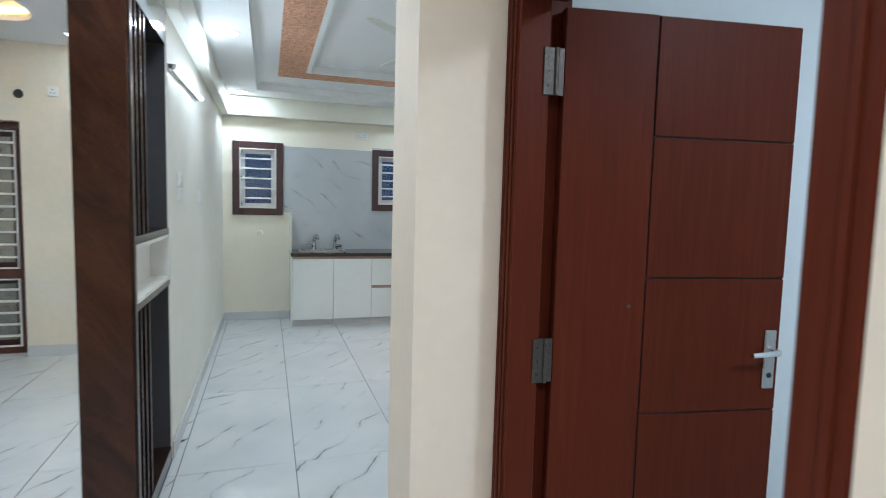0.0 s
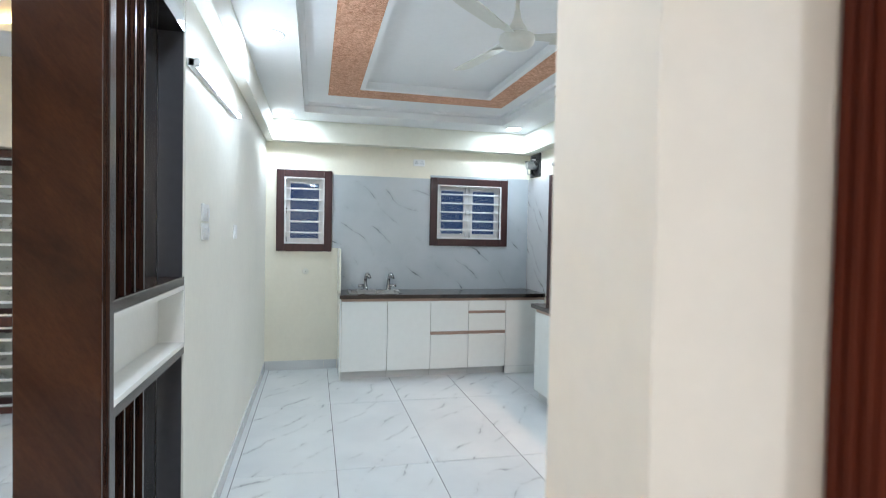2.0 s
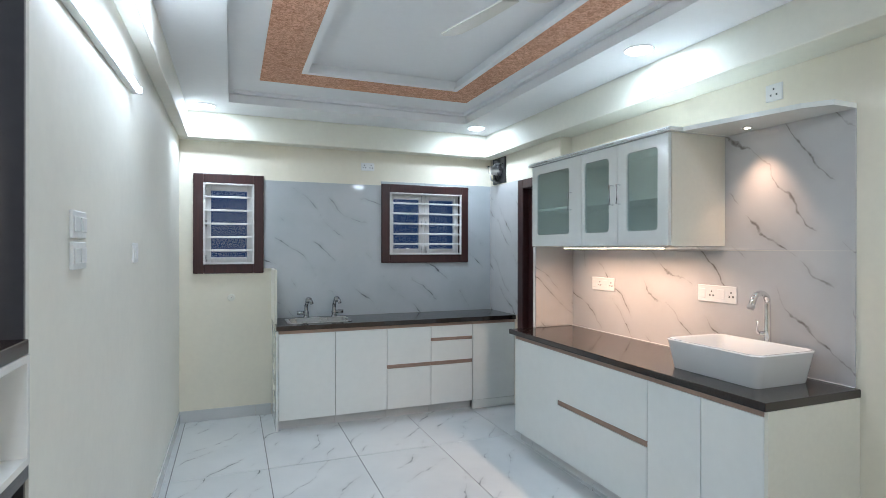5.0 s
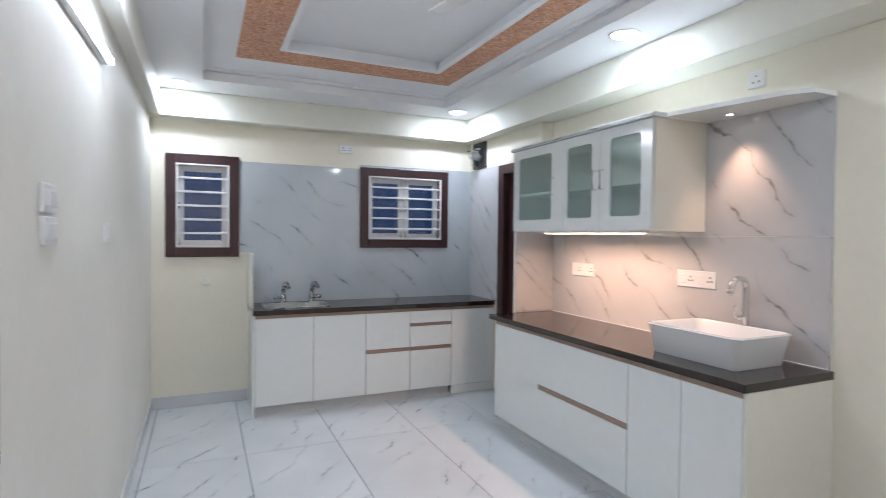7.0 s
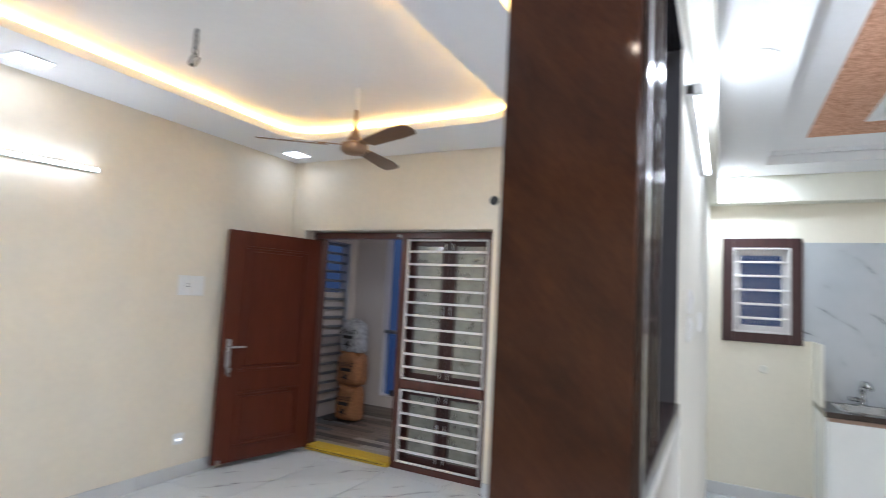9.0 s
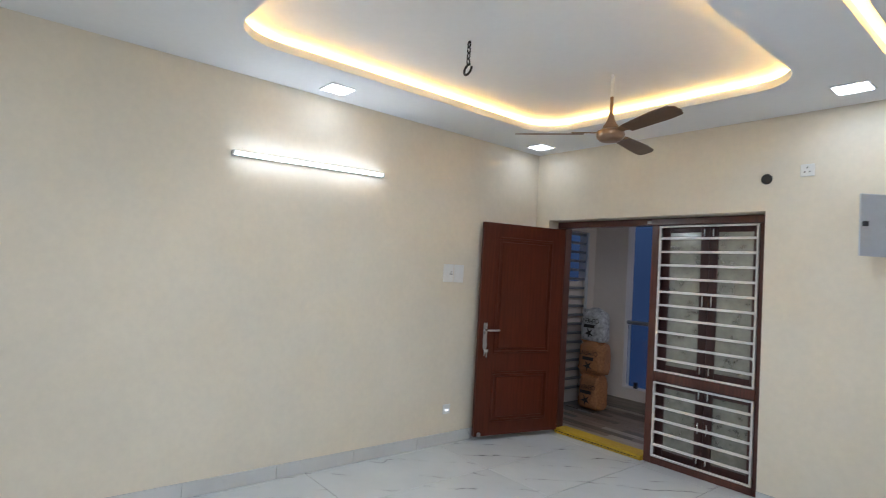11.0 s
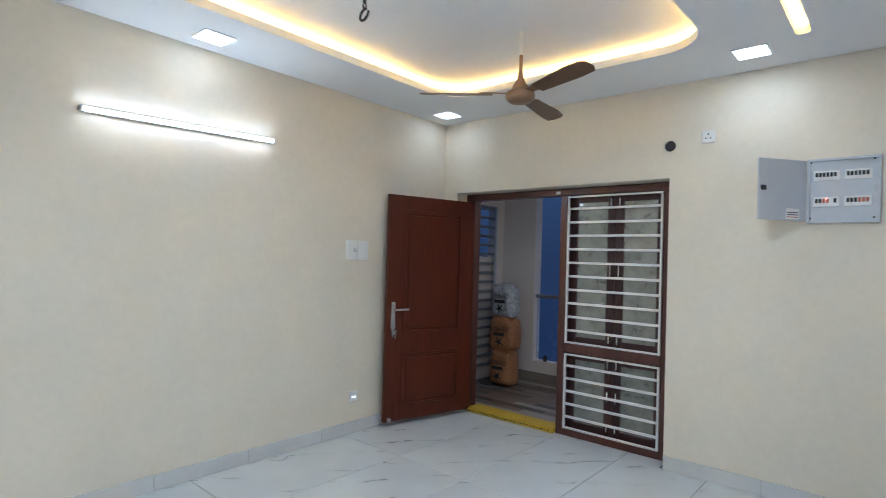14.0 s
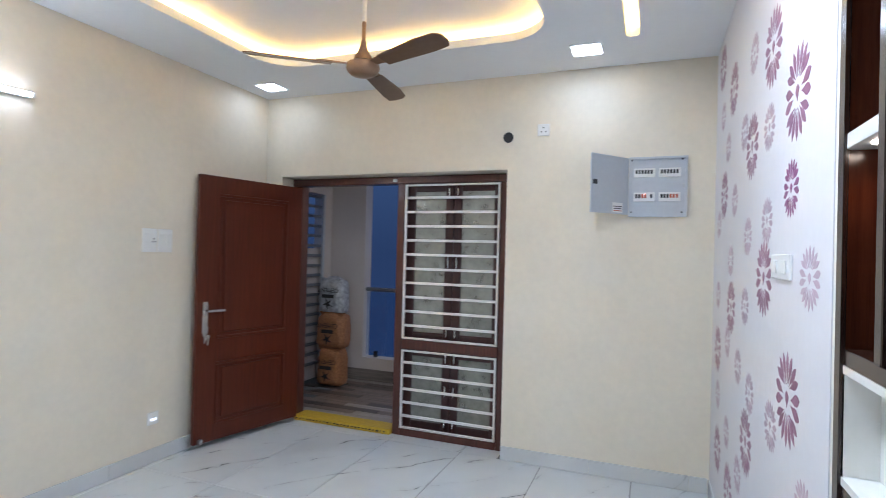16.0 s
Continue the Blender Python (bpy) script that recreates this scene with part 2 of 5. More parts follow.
M_MAINDOOR.node_tree.nodes["Principled BSDF"].inputs["Specular IOR Level"].default_value = 0.25
M_REDWOOD.node_tree.nodes["Principled BSDF"].inputs["Specular IOR Level"].default_value = 0.1
M_FRAME = wood("dark_red_frame_wood", (0.050, 0.012, 0.008), (0.125, 0.032, 0.020), "Z", 0.30, 0.3)
M_WINFRAME = wood("dark_window_frame_wood", (0.028, 0.008, 0.008), (0.068, 0.018, 0.016), "Z", 0.38, 0.12)
M_TILE = streaked("polished_floor_tile", (0.66, 0.68, 0.68), (0.58, 0.605, 0.615), (0.05, 0.05, 0.055), (0.62, 0.785, 0), (-0.785, 0.62, 0), 0.03, 0.24, 0.0068, 0.465, True, 1.0)
M_GROUT = plain("grey_tile_grout", (0.15, 0.15, 0.15), 0.8)
M_SKIRT = streaked("grey_skirting_tile", (0.65, 0.65, 0.64), (0.55, 0.555, 0.55), (0.14, 0.14, 0.15), (0.6, 0.4, 0.7), (-0.4, 0.6, 0.5), 0.15, 0.25, 0.004, 0.52, True, 0.8)
M_MARBLE_N = streaked("grey_wall_marble", (0.50, 0.53, 0.545), (0.43, 0.462, 0.48), (0.045, 0.045, 0.05), (0.72, 0, -0.69), (0.69, 0, 0.72), 0.06, 0.25, 0.0085, 0.465, False, 0.95)
M_MARBLE_E = streaked("grey_wall_marble_side", (0.57, 0.565, 0.56), (0.51, 0.505, 0.50), (0.13, 0.11, 0.095), (0, -0.72, -0.69), (0, -0.69, 0.72), 0.06, 0.215, 0.0085, 0.43, False, 0.9)
M_MARBLE_R = streaked("grey_wall_marble_return", (0.57, 0.565, 0.56), (0.51, 0.505, 0.50), (0.13, 0.11, 0.095), (0.72, 0, -0.69), (0.69, 0, 0.72), 0.06, 0.16, 0.008, 0.42, False, 0.9)
# Chrome darker and more uneven in tone than M_CHROME.
M_TAP = plain("dark_chrome", (0.46, 0.47, 0.49), 0.14, 1.0, 0.2)
# Base tinted brown to suggest the warm light that the polished stone reflects.
M_GRANITE = plain("black_granite", (0.034, 0.021, 0.0175), 0.06, 0, 0.6, 350, 0.85)
M_CABINET = plain("white_gloss_laminate", (0.80, 0.82, 0.79), 0.12, 0, 0.03, 15, 0.5, 0.3)
M_CARCASS = plain("cream_board", (0.78, 0.76, 0.66), 0.3, 0, 0.04)
M_PROFILE = plain("brushed_bronze_profile", (0.40, 0.28, 0.22), 0.35, 0.45, 0.15)
M_CHROME = plain("chrome", (0.80, 0.81, 0.82), 0.08, 1.0, 0.05)
M_STEEL = plain("brushed_steel", (0.55, 0.55, 0.55), 0.28, 1.0, 0.12)
M_HINGE = plain("worn_brass_steel", (0.14, 0.12, 0.105), 0.5, 0.9, 0.4, 90)
M_CERAMIC = plain("white_ceramic", (0.84, 0.84, 0.83), 0.06, 0, 0.02, 10, 0.6, 0.5)
M_WHITE = plain("white_plastic", (0.80, 0.80, 0.78), 0.3, 0, 0.03)
M_WHITEMETAL = plain("white_painted_metal", (0.76, 0.74, 0.72), 0.35, 0, 0.06)
M_WHITEBOARD = plain("white_shelf_board", (0.80, 0.79, 0.75), 0.25, 0, 0.04)
M_GREYMETAL = plain("grey_painted_metal", (0.52, 0.55, 0.59), 0.4, 0, 0.06)
# Grey metal coloured darker so that bars read as backlit against the sky.
M_BACKLITMETAL = plain("backlit_dark_metal", (0.20, 0.21, 0.235), 0.4, 0.3, 0.1)
M_BLACK = plain("black_plastic", (0.02, 0.02, 0.022), 0.35, 0, 0.1)
M_REDPLASTIC = plain("orange_red_plastic", (0.55, 0.16, 0.10), 0.4)
M_FROST = glassy("frosted_glass", (0.70, 0.83, 0.79), 0.09)
M_FROST.node_tree.nodes["Principled BSDF"].inputs["Transmission Weight"].default_value = 0.86
M_PANE = glassy("clear_glass", (0.92, 0.95, 0.96), 0.02)
M_OBSCURE = glassy("obscured_glass", (0.50, 0.50, 0.44), 0.10)
M_OBSCURE.node_tree.nodes["Principled BSDF"].inputs["Transmission Weight"].default_value = 0.62
M_OBSCURE.node_tree.nodes["Principled BSDF"].inputs["Coat Weight"].default_value = 0.6
# Mottling in the pane colour stands for uneven reflections and see-through.
reflection_mottle = noise_at(M_OBSCURE.node_tree, world_pos(M_OBSCURE.node_tree), 9, 5, 0.6)
M_OBSCURE.node_tree.links.new(mixrgb(M_OBSCURE.node_tree, ramp(M_OBSCURE.node_tree, reflection_mottle, (0.35, 0.0), (0.65, 1.0)), (0.38, 0.39, 0.34), (0.56, 0.56, 0.50)), M_OBSCURE.node_tree.nodes["Principled BSDF"].inputs["Base Color"])
M_TUBE = glow("lit_tube", (0.80, 0.91, 1.0), 27)
M_TUBELIVING = glow("lit_living_tube", (0.80, 0.91, 1.0), 27)
M_NIGHT = glow("lit_night_lens", (0.75, 0.85, 1.0), 1.6)
M_LAMP = glow("lit_panel", (0.80, 0.90, 1.0), 16)
M_PANELGLOW = glow("lit_living_panel", (0.78, 0.89, 1.0), 7)
M_SPOTGLOW = glow("lit_small_spot", (1.0, 0.80, 0.62), 60)
M_SPOTDIM = glow("lit_dim_spot", (1.0, 0.74, 0.40), 16)
M_COVE = glow("warm_led_strip", (1.0, 0.57, 0.14), 25)
M_WARMLED = glow("warm_led", (1.0, 0.78, 0.58), 14)
M_FANBROWN = plain("bronze_brown_enamel", (0.30, 0.18, 0.105), 0.32, 0.3, 0.12)
M_FANBLADE = plain("brown_fan_blade", (0.19, 0.115, 0.07), 0.35, 0.1, 0.12)
M_FANWHITE = plain("ivory_fan_enamel", (0.72, 0.72, 0.66), 0.3, 0, 0.05)
M_YELLOW = plain("yellow_enamel", (0.62, 0.40, 0.03), 0.45, 0, 0.25, 60)
M_SACK = plain("woven_tan_sack", (0.47, 0.205, 0.085), 0.6, 0, 0.45, 45)
M_SACKWHITE = plain("woven_white_sack", (0.60, 0.61, 0.63), 0.6, 0, 0.6, 24)
M_INK = plain("black_ink", (0.025, 0.022, 0.022), 0.7)
M_PLANK = wood("weathered_plank_tile", (0.10, 0.085, 0.075), (0.33, 0.28, 0.24), "X", 0.4, 0.1, 0.5)
M_BALCONY = paint("grey_white_balcony_paint", (0.66, 0.60, 0.56))
M_WALLPAPER = paint("white_wallpaper", (0.76, 0.75, 0.78), 0.5, 0.05, 0.06)
M_PETAL = plain("mauve_print", (0.34, 0.12, 0.235), 0.35, 0.1, 0.3, 60)
M_PETALPALE = plain("pale_mauve_print", (0.57, 0.43, 0.52), 0.4, 0.1, 0.2, 60)
M_PETALRICH = plain("magenta_print", (0.34, 0.075, 0.24), 0.35, 0.1, 0.3, 60)
M_RAILGLASS = glassy("blue_rail_glass", (0.70, 0.80, 0.90), 0.05)

# ---- building helpers ----


def box(bm, x0, x1, y0, y1, z0, z1, bevel=0.0, seg=1, turn=None):
    m = Matrix.LocRotScale(((x0 + x1) / 2, (y0 + y1) / 2, (z0 + z1) / 2), None, (abs(x1 - x0), abs(y1 - y0), abs(z1 - z0)))
    g = bmesh.ops.create_cube(bm, size=1, matrix=m)
    if bevel:
        es = list({e for v in g["verts"] for e in v.link_edges})
        r = bmesh.ops.bevel(bm, geom=es, offset=bevel, segments=seg, affect="EDGES", profile=0.5)
        vs = r["verts"]
    else:
        vs = g["verts"]
    if turn:
        bmesh.ops.transform(bm, matrix=turn, verts=list({v for v in vs} | {v for f in r["faces"] for v in f.verts} if bevel else vs))
    return bm


def B(*a, **k):
    return box(bmesh.new(), *a, **k)


def rod(bm, p, q, r, n=12, r2=None):
    p, q = Vector(p), Vector(q)
    m = Matrix.Translation((p + q) / 2) @ (q - p).to_track_quat("Z", "Y").to_matrix().to_4x4()
    bmesh.ops.create_cone(bm, cap_ends=True, segments=n, radius1=r, radius2=r if r2 is None else r2, depth=(q - p).length, matrix=m)
    return bm


def tube(bm, pts, r, n=10):
    """A round bar along points, with mitred joints."""
    rings = []
    for i, p in enumerate(pts):
        a, c = Vector(pts[max(i - 1, 0)]), Vector(pts[min(i + 1, len(pts) - 1)])
        m = (c - a).to_track_quat("Z", "Y").to_matrix()
        rings.append([bm.verts.new(Vector(p) + m @ Vector((r * math.cos(2 * math.pi * k / n), r * math.sin(2 * math.pi * k / n), 0))) for k in range(n)])
    for a, c in zip(rings, rings[1:]):
        for k in range(n):
            bm.faces.new((a[k], a[(k + 1) % n], c[(k + 1) % n], c[k]))
    bm.faces.new(rings[0][::-1])
    bm.faces.new(rings[-1])
    return bm


def lathe(bm, centre, profile, n=24):
    """Turn (radius, height) pairs round the vertical through centre."""
    cx, cy, cz = centre
    rings = [[bm.verts.new((cx + r * math.cos(2 * math.pi * k / n), cy + r * math.sin(2 * math.pi * k / n), cz + z)) for k in range(n)] for r, z in profile]
    for a, c in zip(rings, rings[1:]):
        for k in range(n):
            bm.faces.new((a[k], a[(k + 1) % n], c[(k + 1) % n], c[k]))
    bm.faces.new(rings[0][::-1])
    bm.faces.new(rings[-1])
    bmesh.ops.recalc_face_normals(bm, faces=bm.faces)
    return bm


def rounded(x0, x1, y0, y1, r, n=8):
    pts = []
    for cx, cy, a0 in ((x1 - r, y1 - r, 0), (x0 + r, y1 - r, 90), (x0 + r, y0 + r, 180), (x1 - r, y0 + r, 270)):
        for k in range(n + 1):
            a = radians(a0 + 90 * k / n)
            pts.append((cx + r * math.cos(a), cy + r * math.sin(a)))
    return pts


def slab(bm, outer, holes, z0, z1):
    """A flat slab with holes: outlines in x, y."""
    edges, loops = [], []
    for pts in (outer, *holes):
        vs = [bm.verts.new((x, y, z0)) for x, y in pts]
        edges += [bm.edges.new((vs[i], vs[(i + 1) % len(vs)])) for i in range(len(vs))]
    g = bmesh.ops.triangle_fill(bm, use_beauty=True, use_dissolve=False, edges=edges)
    faces = [f for f in g["geom"] if isinstance(f, bmesh.types.BMFace)]
    e = bmesh.ops.extrude_face_region(bm, geom=faces)
    bmesh.ops.translate(bm, vec=(0, 0, z1 - z0), verts=[v for v in e["geom"] if isinstance(v, bmesh.types.BMVert)])
    bmesh.ops.recalc_face_normals(bm, faces=bm.faces)
    return bm


def outline_plate(bm, pts, place, thick):
    """A flat plate from an outline; place(u, v, w) gives the world point."""
    lo = [bm.verts.new(place(u, v, 0)) for u, v in pts]
    hi = [bm.verts.new(place(u, v, thick)) for u, v in pts]
    bm.faces.new(lo[::-1])
    bm.faces.new(hi)
    for i in range(len(pts)):
        j = (i + 1) % len(pts)
        bm.faces.new((lo[i], lo[j], hi[j], hi[i]))
    return bm


def smooth(bm, angle=40):
    for f in bm.faces:
        f.smooth = True
    for e in bm.edges:
        if len(e.link_faces) == 2 and e.calc_face_angle(0) > radians(angle):
            e.smooth = False
    return bm


BASE = {}


def mesh_of(name, bm, material):
    me = bpy.data.meshes.new(name)
    bm.to_mesh(me)
    bm.free()
    me.materials.append(material)
    return me


def structure(name, bm, material, label="", category=""):
    ob = new(name, mesh_of(name, bm, material))
    BASE[ob] = Vector((0, 0, 0))
    return tagged(ob, label, category, "", "structure")


def thing(name, base, label, category, group="", kind=""):
    ob = new(name)
    ob.location = base
    ob.empty_display_size = 0.05
    BASE[ob] = Vector(base)
    return tagged(ob, label, category, group, kind)


def part(name, bm, material, parent, label=""):
    bmesh.ops.translate(bm, vec=-BASE[parent], verts=bm.verts)
    ob = new(name, mesh_of(name, bm, material))
    ob.parent = parent
    BASE[ob] = BASE[parent]
    return tagged(ob, label)


def around(x, y, deg):
    return Matrix.Translation((x, y, 0)) @ Matrix.Rotation(radians(deg), 4, "Z") @ Matrix.Translation((-x, -y, 0))


def turned(bm, m):
    bmesh.ops.transform(bm, matrix=m, verts=bm.verts)
    return bm

# ---- structure ----
TOP = 3.0
WX, WY = -3.60, 6.10          # living room west and north faces
PX0, PX1 = -0.083, 0.106      # partition faces
KY = 7.327                    # kitchen far face


def wall(name, boxes, material, label):
    bm = bmesh.new()
    for b in boxes:
        box(bm, *b)
    return structure(name, bm, material, label, "wall")


W1 = (0.215, 0.795, 1.285, 2.160)
W2 = (1.890, 2.818, 1.366, 2.142)
wall("wall_kitchen_north", [(PX0, W1[0], KY, KY + 0.2, 0, TOP), (W1[0], W1[1], KY, KY + 0.2, 0, W1[2]), (W1[0], W1[1], KY, KY + 0.2, W1[3], TOP),
                            (W1[1], W2[0], KY, KY + 0.2, 0, TOP), (W2[0], W2[1], KY, KY + 0.2, 0, W2[2]), (W2[0], W2[1], KY, KY + 0.2, W2[3], TOP),
                            (W2[1], 3.4, KY, KY + 0.2, 0, TOP)], M_KITCHEN, "pale cream painted kitchen wall with two windows")
wall("wall_partition", [(PX0, PX1, 3.66, KY, 0, TOP)], M_WHITEWALL, "smooth off-white painted wall between kitchen and living room")
wall("wall_kitchen_east", [(3.2, 3.4, 2.2, 6.025, 0, TOP), (3.09, 3.4, 6.025, 6.12, 0, TOP), (3.09, 3.4, 6.12, 6.70, 2.16, TOP), (3.09, 3.4, 6.70, KY, 0, TOP)],
     M_KITCHEN, "pale cream painted kitchen side wall")
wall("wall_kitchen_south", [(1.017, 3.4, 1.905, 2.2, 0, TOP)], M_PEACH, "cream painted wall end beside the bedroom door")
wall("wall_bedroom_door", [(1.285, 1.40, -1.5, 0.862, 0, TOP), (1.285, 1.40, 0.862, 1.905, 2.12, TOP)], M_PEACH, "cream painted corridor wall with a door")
wall("wall_bedroom", [(3.2, 3.4, -1.5, 1.905, 0, TOP), (1.40, 3.2, 1.880, 1.904, 0, TOP), (1.401, 3.2, -1.502, -1.40, 0, TOP)], M_BEDROOM, "cool white painted bedroom wall")
wall("wall_south", [(-3.86, 3.4, -1.65, -1.503, 0, TOP)], M_CREAM, "plain cream painted wall")
wall("wall_living_west", [(-3.86, WX, -1.503, 6.38, 0, TOP)], M_CREAM, "long cream painted living room wall")
DX0, DX1, DZ = -3.43, -1.445, 2.10
wall("wall_living_north", [(WX, DX0, WY, WY + 0.22, 0, TOP), (DX0, DX1, WY, WY + 0.22, DZ, TOP), (DX1, PX0, WY, WY + 0.22, 0, TOP)],
     M_CREAM, "cream painted living room wall round the main door")

# ceilings
UPPER = 2.885
COVE1 = (-3.02, -1.03, 2.75, 5.48)
COVE2 = (-0.62, -0.545, 2.40, 5.62)
living_out = [(-3.70, -1.55), (PX1, -1.55), (PX1, 6.2), (-3.70, 6.2)]
bm = slab(bmesh.new(), living_out, [rounded(*COVE1, 0.28), rounded(*COVE2, 0.03)], LIVING_CEIL, LIVING_CEIL + 0.05)
structure("ceiling_living", bm, M_CEIL, "white plaster false ceiling with two recessed light coves", "ceiling")
structure("ceiling_living_upper", B(-3.72, PX1, -1.57, 6.3, UPPER, 2.99), M_CEIL, "white plaster ceiling inside the coves", "ceiling")
for k, c in enumerate((COVE1, COVE2)):
    bm = bmesh.new()
    x0, x1, y0, y1 = c[0] - 0.13, c[1] + 0.13, c[2] - 0.13, c[3] + 0.13
    ring = rounded(c[0] - 0.13, c[1] + 0.13, c[2] - 0.13, c[3] + 0.13, 0.38 if k == 0 else 0.2)
    ring2 = rounded(c[0] - 0.15, c[1] + 0.15, c[2] - 0.15, c[3] + 0.15, 0.40 if k == 0 else 0.22)
    slab(bm, ring2, [ring], LIVING_CEIL + 0.05, UPPER - 0.001)
    structure("ceiling_cove_side", bm, M_CEIL, "white plaster side of a light cove", "ceiling")
    strip = thing("led_strip", (c[0], c[2], LIVING_CEIL + 0.05), "warm yellow strip light hidden in the ceiling cove", "light", "cove lights")
    bm = bmesh.new()
    a = rounded(c[0] - 0.105, c[1] + 0.105, c[2] - 0.105, c[3] + 0.105, 0.36 if k == 0 else 0.18)
    b2 = rounded(c[0] - 0.085, c[1] + 0.085, c[2] - 0.085, c[3] + 0.085, 0.34 if k == 0 else 0.16)
    slab(bm, a, [b2], LIVING_CEIL + 0.051, LIVING_CEIL + 0.063)
    part("diode_strip", bm, M_COVE, strip)
TRAY = (0.505, 2.56, 2.70, 6.80)
BAND = (0.72, 2.40, 2.95, 6.42)
INNER = (1.00, 2.18, 3.22, 6.12)


def rect(c, g=0.0):
    return [(c[0] - g, c[2] - g), (c[1] + g, c[2] - g), (c[1] + g, c[3] + g), (c[0] - g, c[3] + g)]


kit_out = [(PX1 + 0.001, -1.55), (3.3, -1.55), (3.3, 7.4), (PX1 + 0.001, 7.4)]
bm = slab(bmesh.new(), kit_out, [rect(TRAY)], KITCHEN_CEIL, 2.735)
slab(bm, rect(TRAY, 0.06), [rect(INNER)], 2.765, 2.83)
slab(bm, rect(TRAY, 0.06), [rect(TRAY, 0.035)], 2.735, 2.765)
box(bm, INNER[0] - 0.05, INNER[1] + 0.05, INNER[2] - 0.05, INNER[3] + 0.05, 2.83, 2.88)
structure("ceiling_kitchen", bm, M_CEIL, "white plaster tray ceiling with stepped edges", "ceiling")
bm = slab(bmesh.new(), rect(BAND), [rect(INNER, 0.012)], 2.757, 2.7645)
structure("ceiling_band", bm, M_ORANGE, "orange textured band round the ceiling tray", "trim")
bm = slab(bmesh.new(), rect(INNER, 0.011), [rect(INNER, -0.03)], 2.752, 2.775)
structure("ceiling_trim", bm, M_CEIL, "white moulding inside the orange band", "trim")
bm = slab(bmesh.new(), rect(TRAY, -0.001), [rect(TRAY, -0.035)], 2.738, 2.7645)
structure("ceiling_cornice", bm, M_CEIL, "white stepped cornice of the ceiling tray", "trim")
structure("beam_north", B(PX1, 3.2, 7.19, KY, 2.447, KITCHEN_CEIL, bevel=0.004), M_BEAM, "pale cream ceiling beam over the windows", "beam")
structure("beam_west", B(PX1, 0.182, 3.62, 7.189, 2.45, KITCHEN_CEIL, bevel=0.004), M_WHITEWALL, "off-white ceiling beam along the wall", "beam")
structure("beam_east", B(2.965, 3.2, 2.2, 7.189, 2.447, KITCHEN_CEIL, bevel=0.004), M_BEAM, "pale cream ceiling beam over the sideboard", "beam")

# ---- large things ----


# partition cabinet: end board, frames, back, fins, shelf box
pc = thing("partition_unit", (0.0, 3.2, 0), "dark brown laminate partition with vertical fins and white open shelf", "partition")
PY0, PY1 = 2.80, 3.66
part("end_board", B(PX0 - 0.001, PX1, PY0, PY0 + 0.045, 0, LIVING_CEIL, bevel=0.002), M_PILLAR, pc, "glossy brown laminate end board")
part("back_panel", B(-0.004, 0.008, PY0 + 0.045, PY1 - 0.012, 0.08, 2.70), M_BLACKGLOSS, pc)
part("wall_cladding", B(0.009, PX1 - 0.006, PY1 - 0.012, PY1 - 0.001, 0.0, 2.70), M_GREYGLOSS, pc, "dark grey gloss cladding on the wall end")
part("wall_cladding", B(PX0 + 0.004, -0.005, PY1 - 0.012, PY1 - 0.001, 0.0, 2.70), M_CLADDING, pc, "red-brown gloss cladding lit by a shelf spot")
part("shelf_spot", rod(bmesh.new(), (-0.045, 3.56, 1.7115), (-0.045, 3.56, 1.7145), 0.018, 16), M_WARMLED, pc, "lit warm spotlight under the shelf")
part("base", B(PX0, PX1, PY0 + 0.045, PY1 - 0.012, 0, 0.08, bevel=0.002), M_DARK, pc)
part("header", B(PX0, PX1 - 0.002, PY0 + 0.045, PY1 - 0.012, 2.27, 2.45, bevel=0.002), M_BLACKGLOSS, pc, "black gloss header board")
part("upper_panel", B(PX0 + 0.004, PX1 - 0.006, PY0 + 0.045, PY1 - 0.012, 2.451, LIVING_CEIL), M_WHITEWALL, pc)
part("edge_strip", B(PX1 - 0.004, PX1 + 0.008, PY0 + 0.030, PY0 + 0.062, 0, 2.45, bevel=0.002), M_DARK, pc)
for z0, z1 in ((1.272, 1.305), (0.995, 1.028)):
    part("rail", B(PX0, PX1 + 0.004, PY0 + 0.046, PY1 - 0.013, z0, z1, bevel=0.002), M_DARK, pc)
for fy in (2.895, 2.975, 3.06, 3.145):
    for z0, z1 in ((1.306, 2.269), (0.081, 0.994)):
        part("fin", B(0.010, PX1 - 0.004, fy, fy + 0.014, z0, z1, bevel=0.001), M_DARK, pc)
box_part = part("shelf_box", B(PX0, PX1 + 0.006, PY0 + 0.047, PY1 - 0.014, 1.0285, 1.045), M_WHITEBOARD, pc, "white open shelf box")
for q in ((PX0, PX1 + 0.006, PY0 + 0.047, PY1 - 0.014, 1.255, 1.2715), (PX0, PX1 + 0.006, PY0 + 0.047, PY0 + 0.063, 1.0455, 1.2545), (PX0, PX1 + 0.006, PY1 - 0.030, PY1 - 0.014, 1.0455, 1.2545),
          (0.009, 0.020, PY0 + 0.0635, PY1 - 0.0305, 1.0455, 1.2545), (-0.018, -0.0045, PY0 + 0.0635, PY1 - 0.0305, 1.0455, 1.2545)):
    part("shelf_board", B(*q), M_WHITEBOARD, box_part)
part("shelf", B(PX0, -0.005, 3.46, PY1 - 0.013, 1.715, 1.747, bevel=0.001), M_WHITEBOARD, pc, "white upper shelf")
part("shelf", B(PX0, -0.005, PY0 + 0.046, 3.42, 1.715, 1.747, bevel=0.001), M_WHITEBOARD, pc, "white upper shelf")
part("divider", B(PX0 - 0.004, -0.005, 3.425, 3.457, 1.306, 2.269, bevel=0.002), M_DARK, pc)
part("end_strip", B(PX0 - 0.006, PX0 + 0.004, PY1 - 0.03, PY1 + 0.004, 0, 2.45, bevel=0.001), M_DARK, pc)


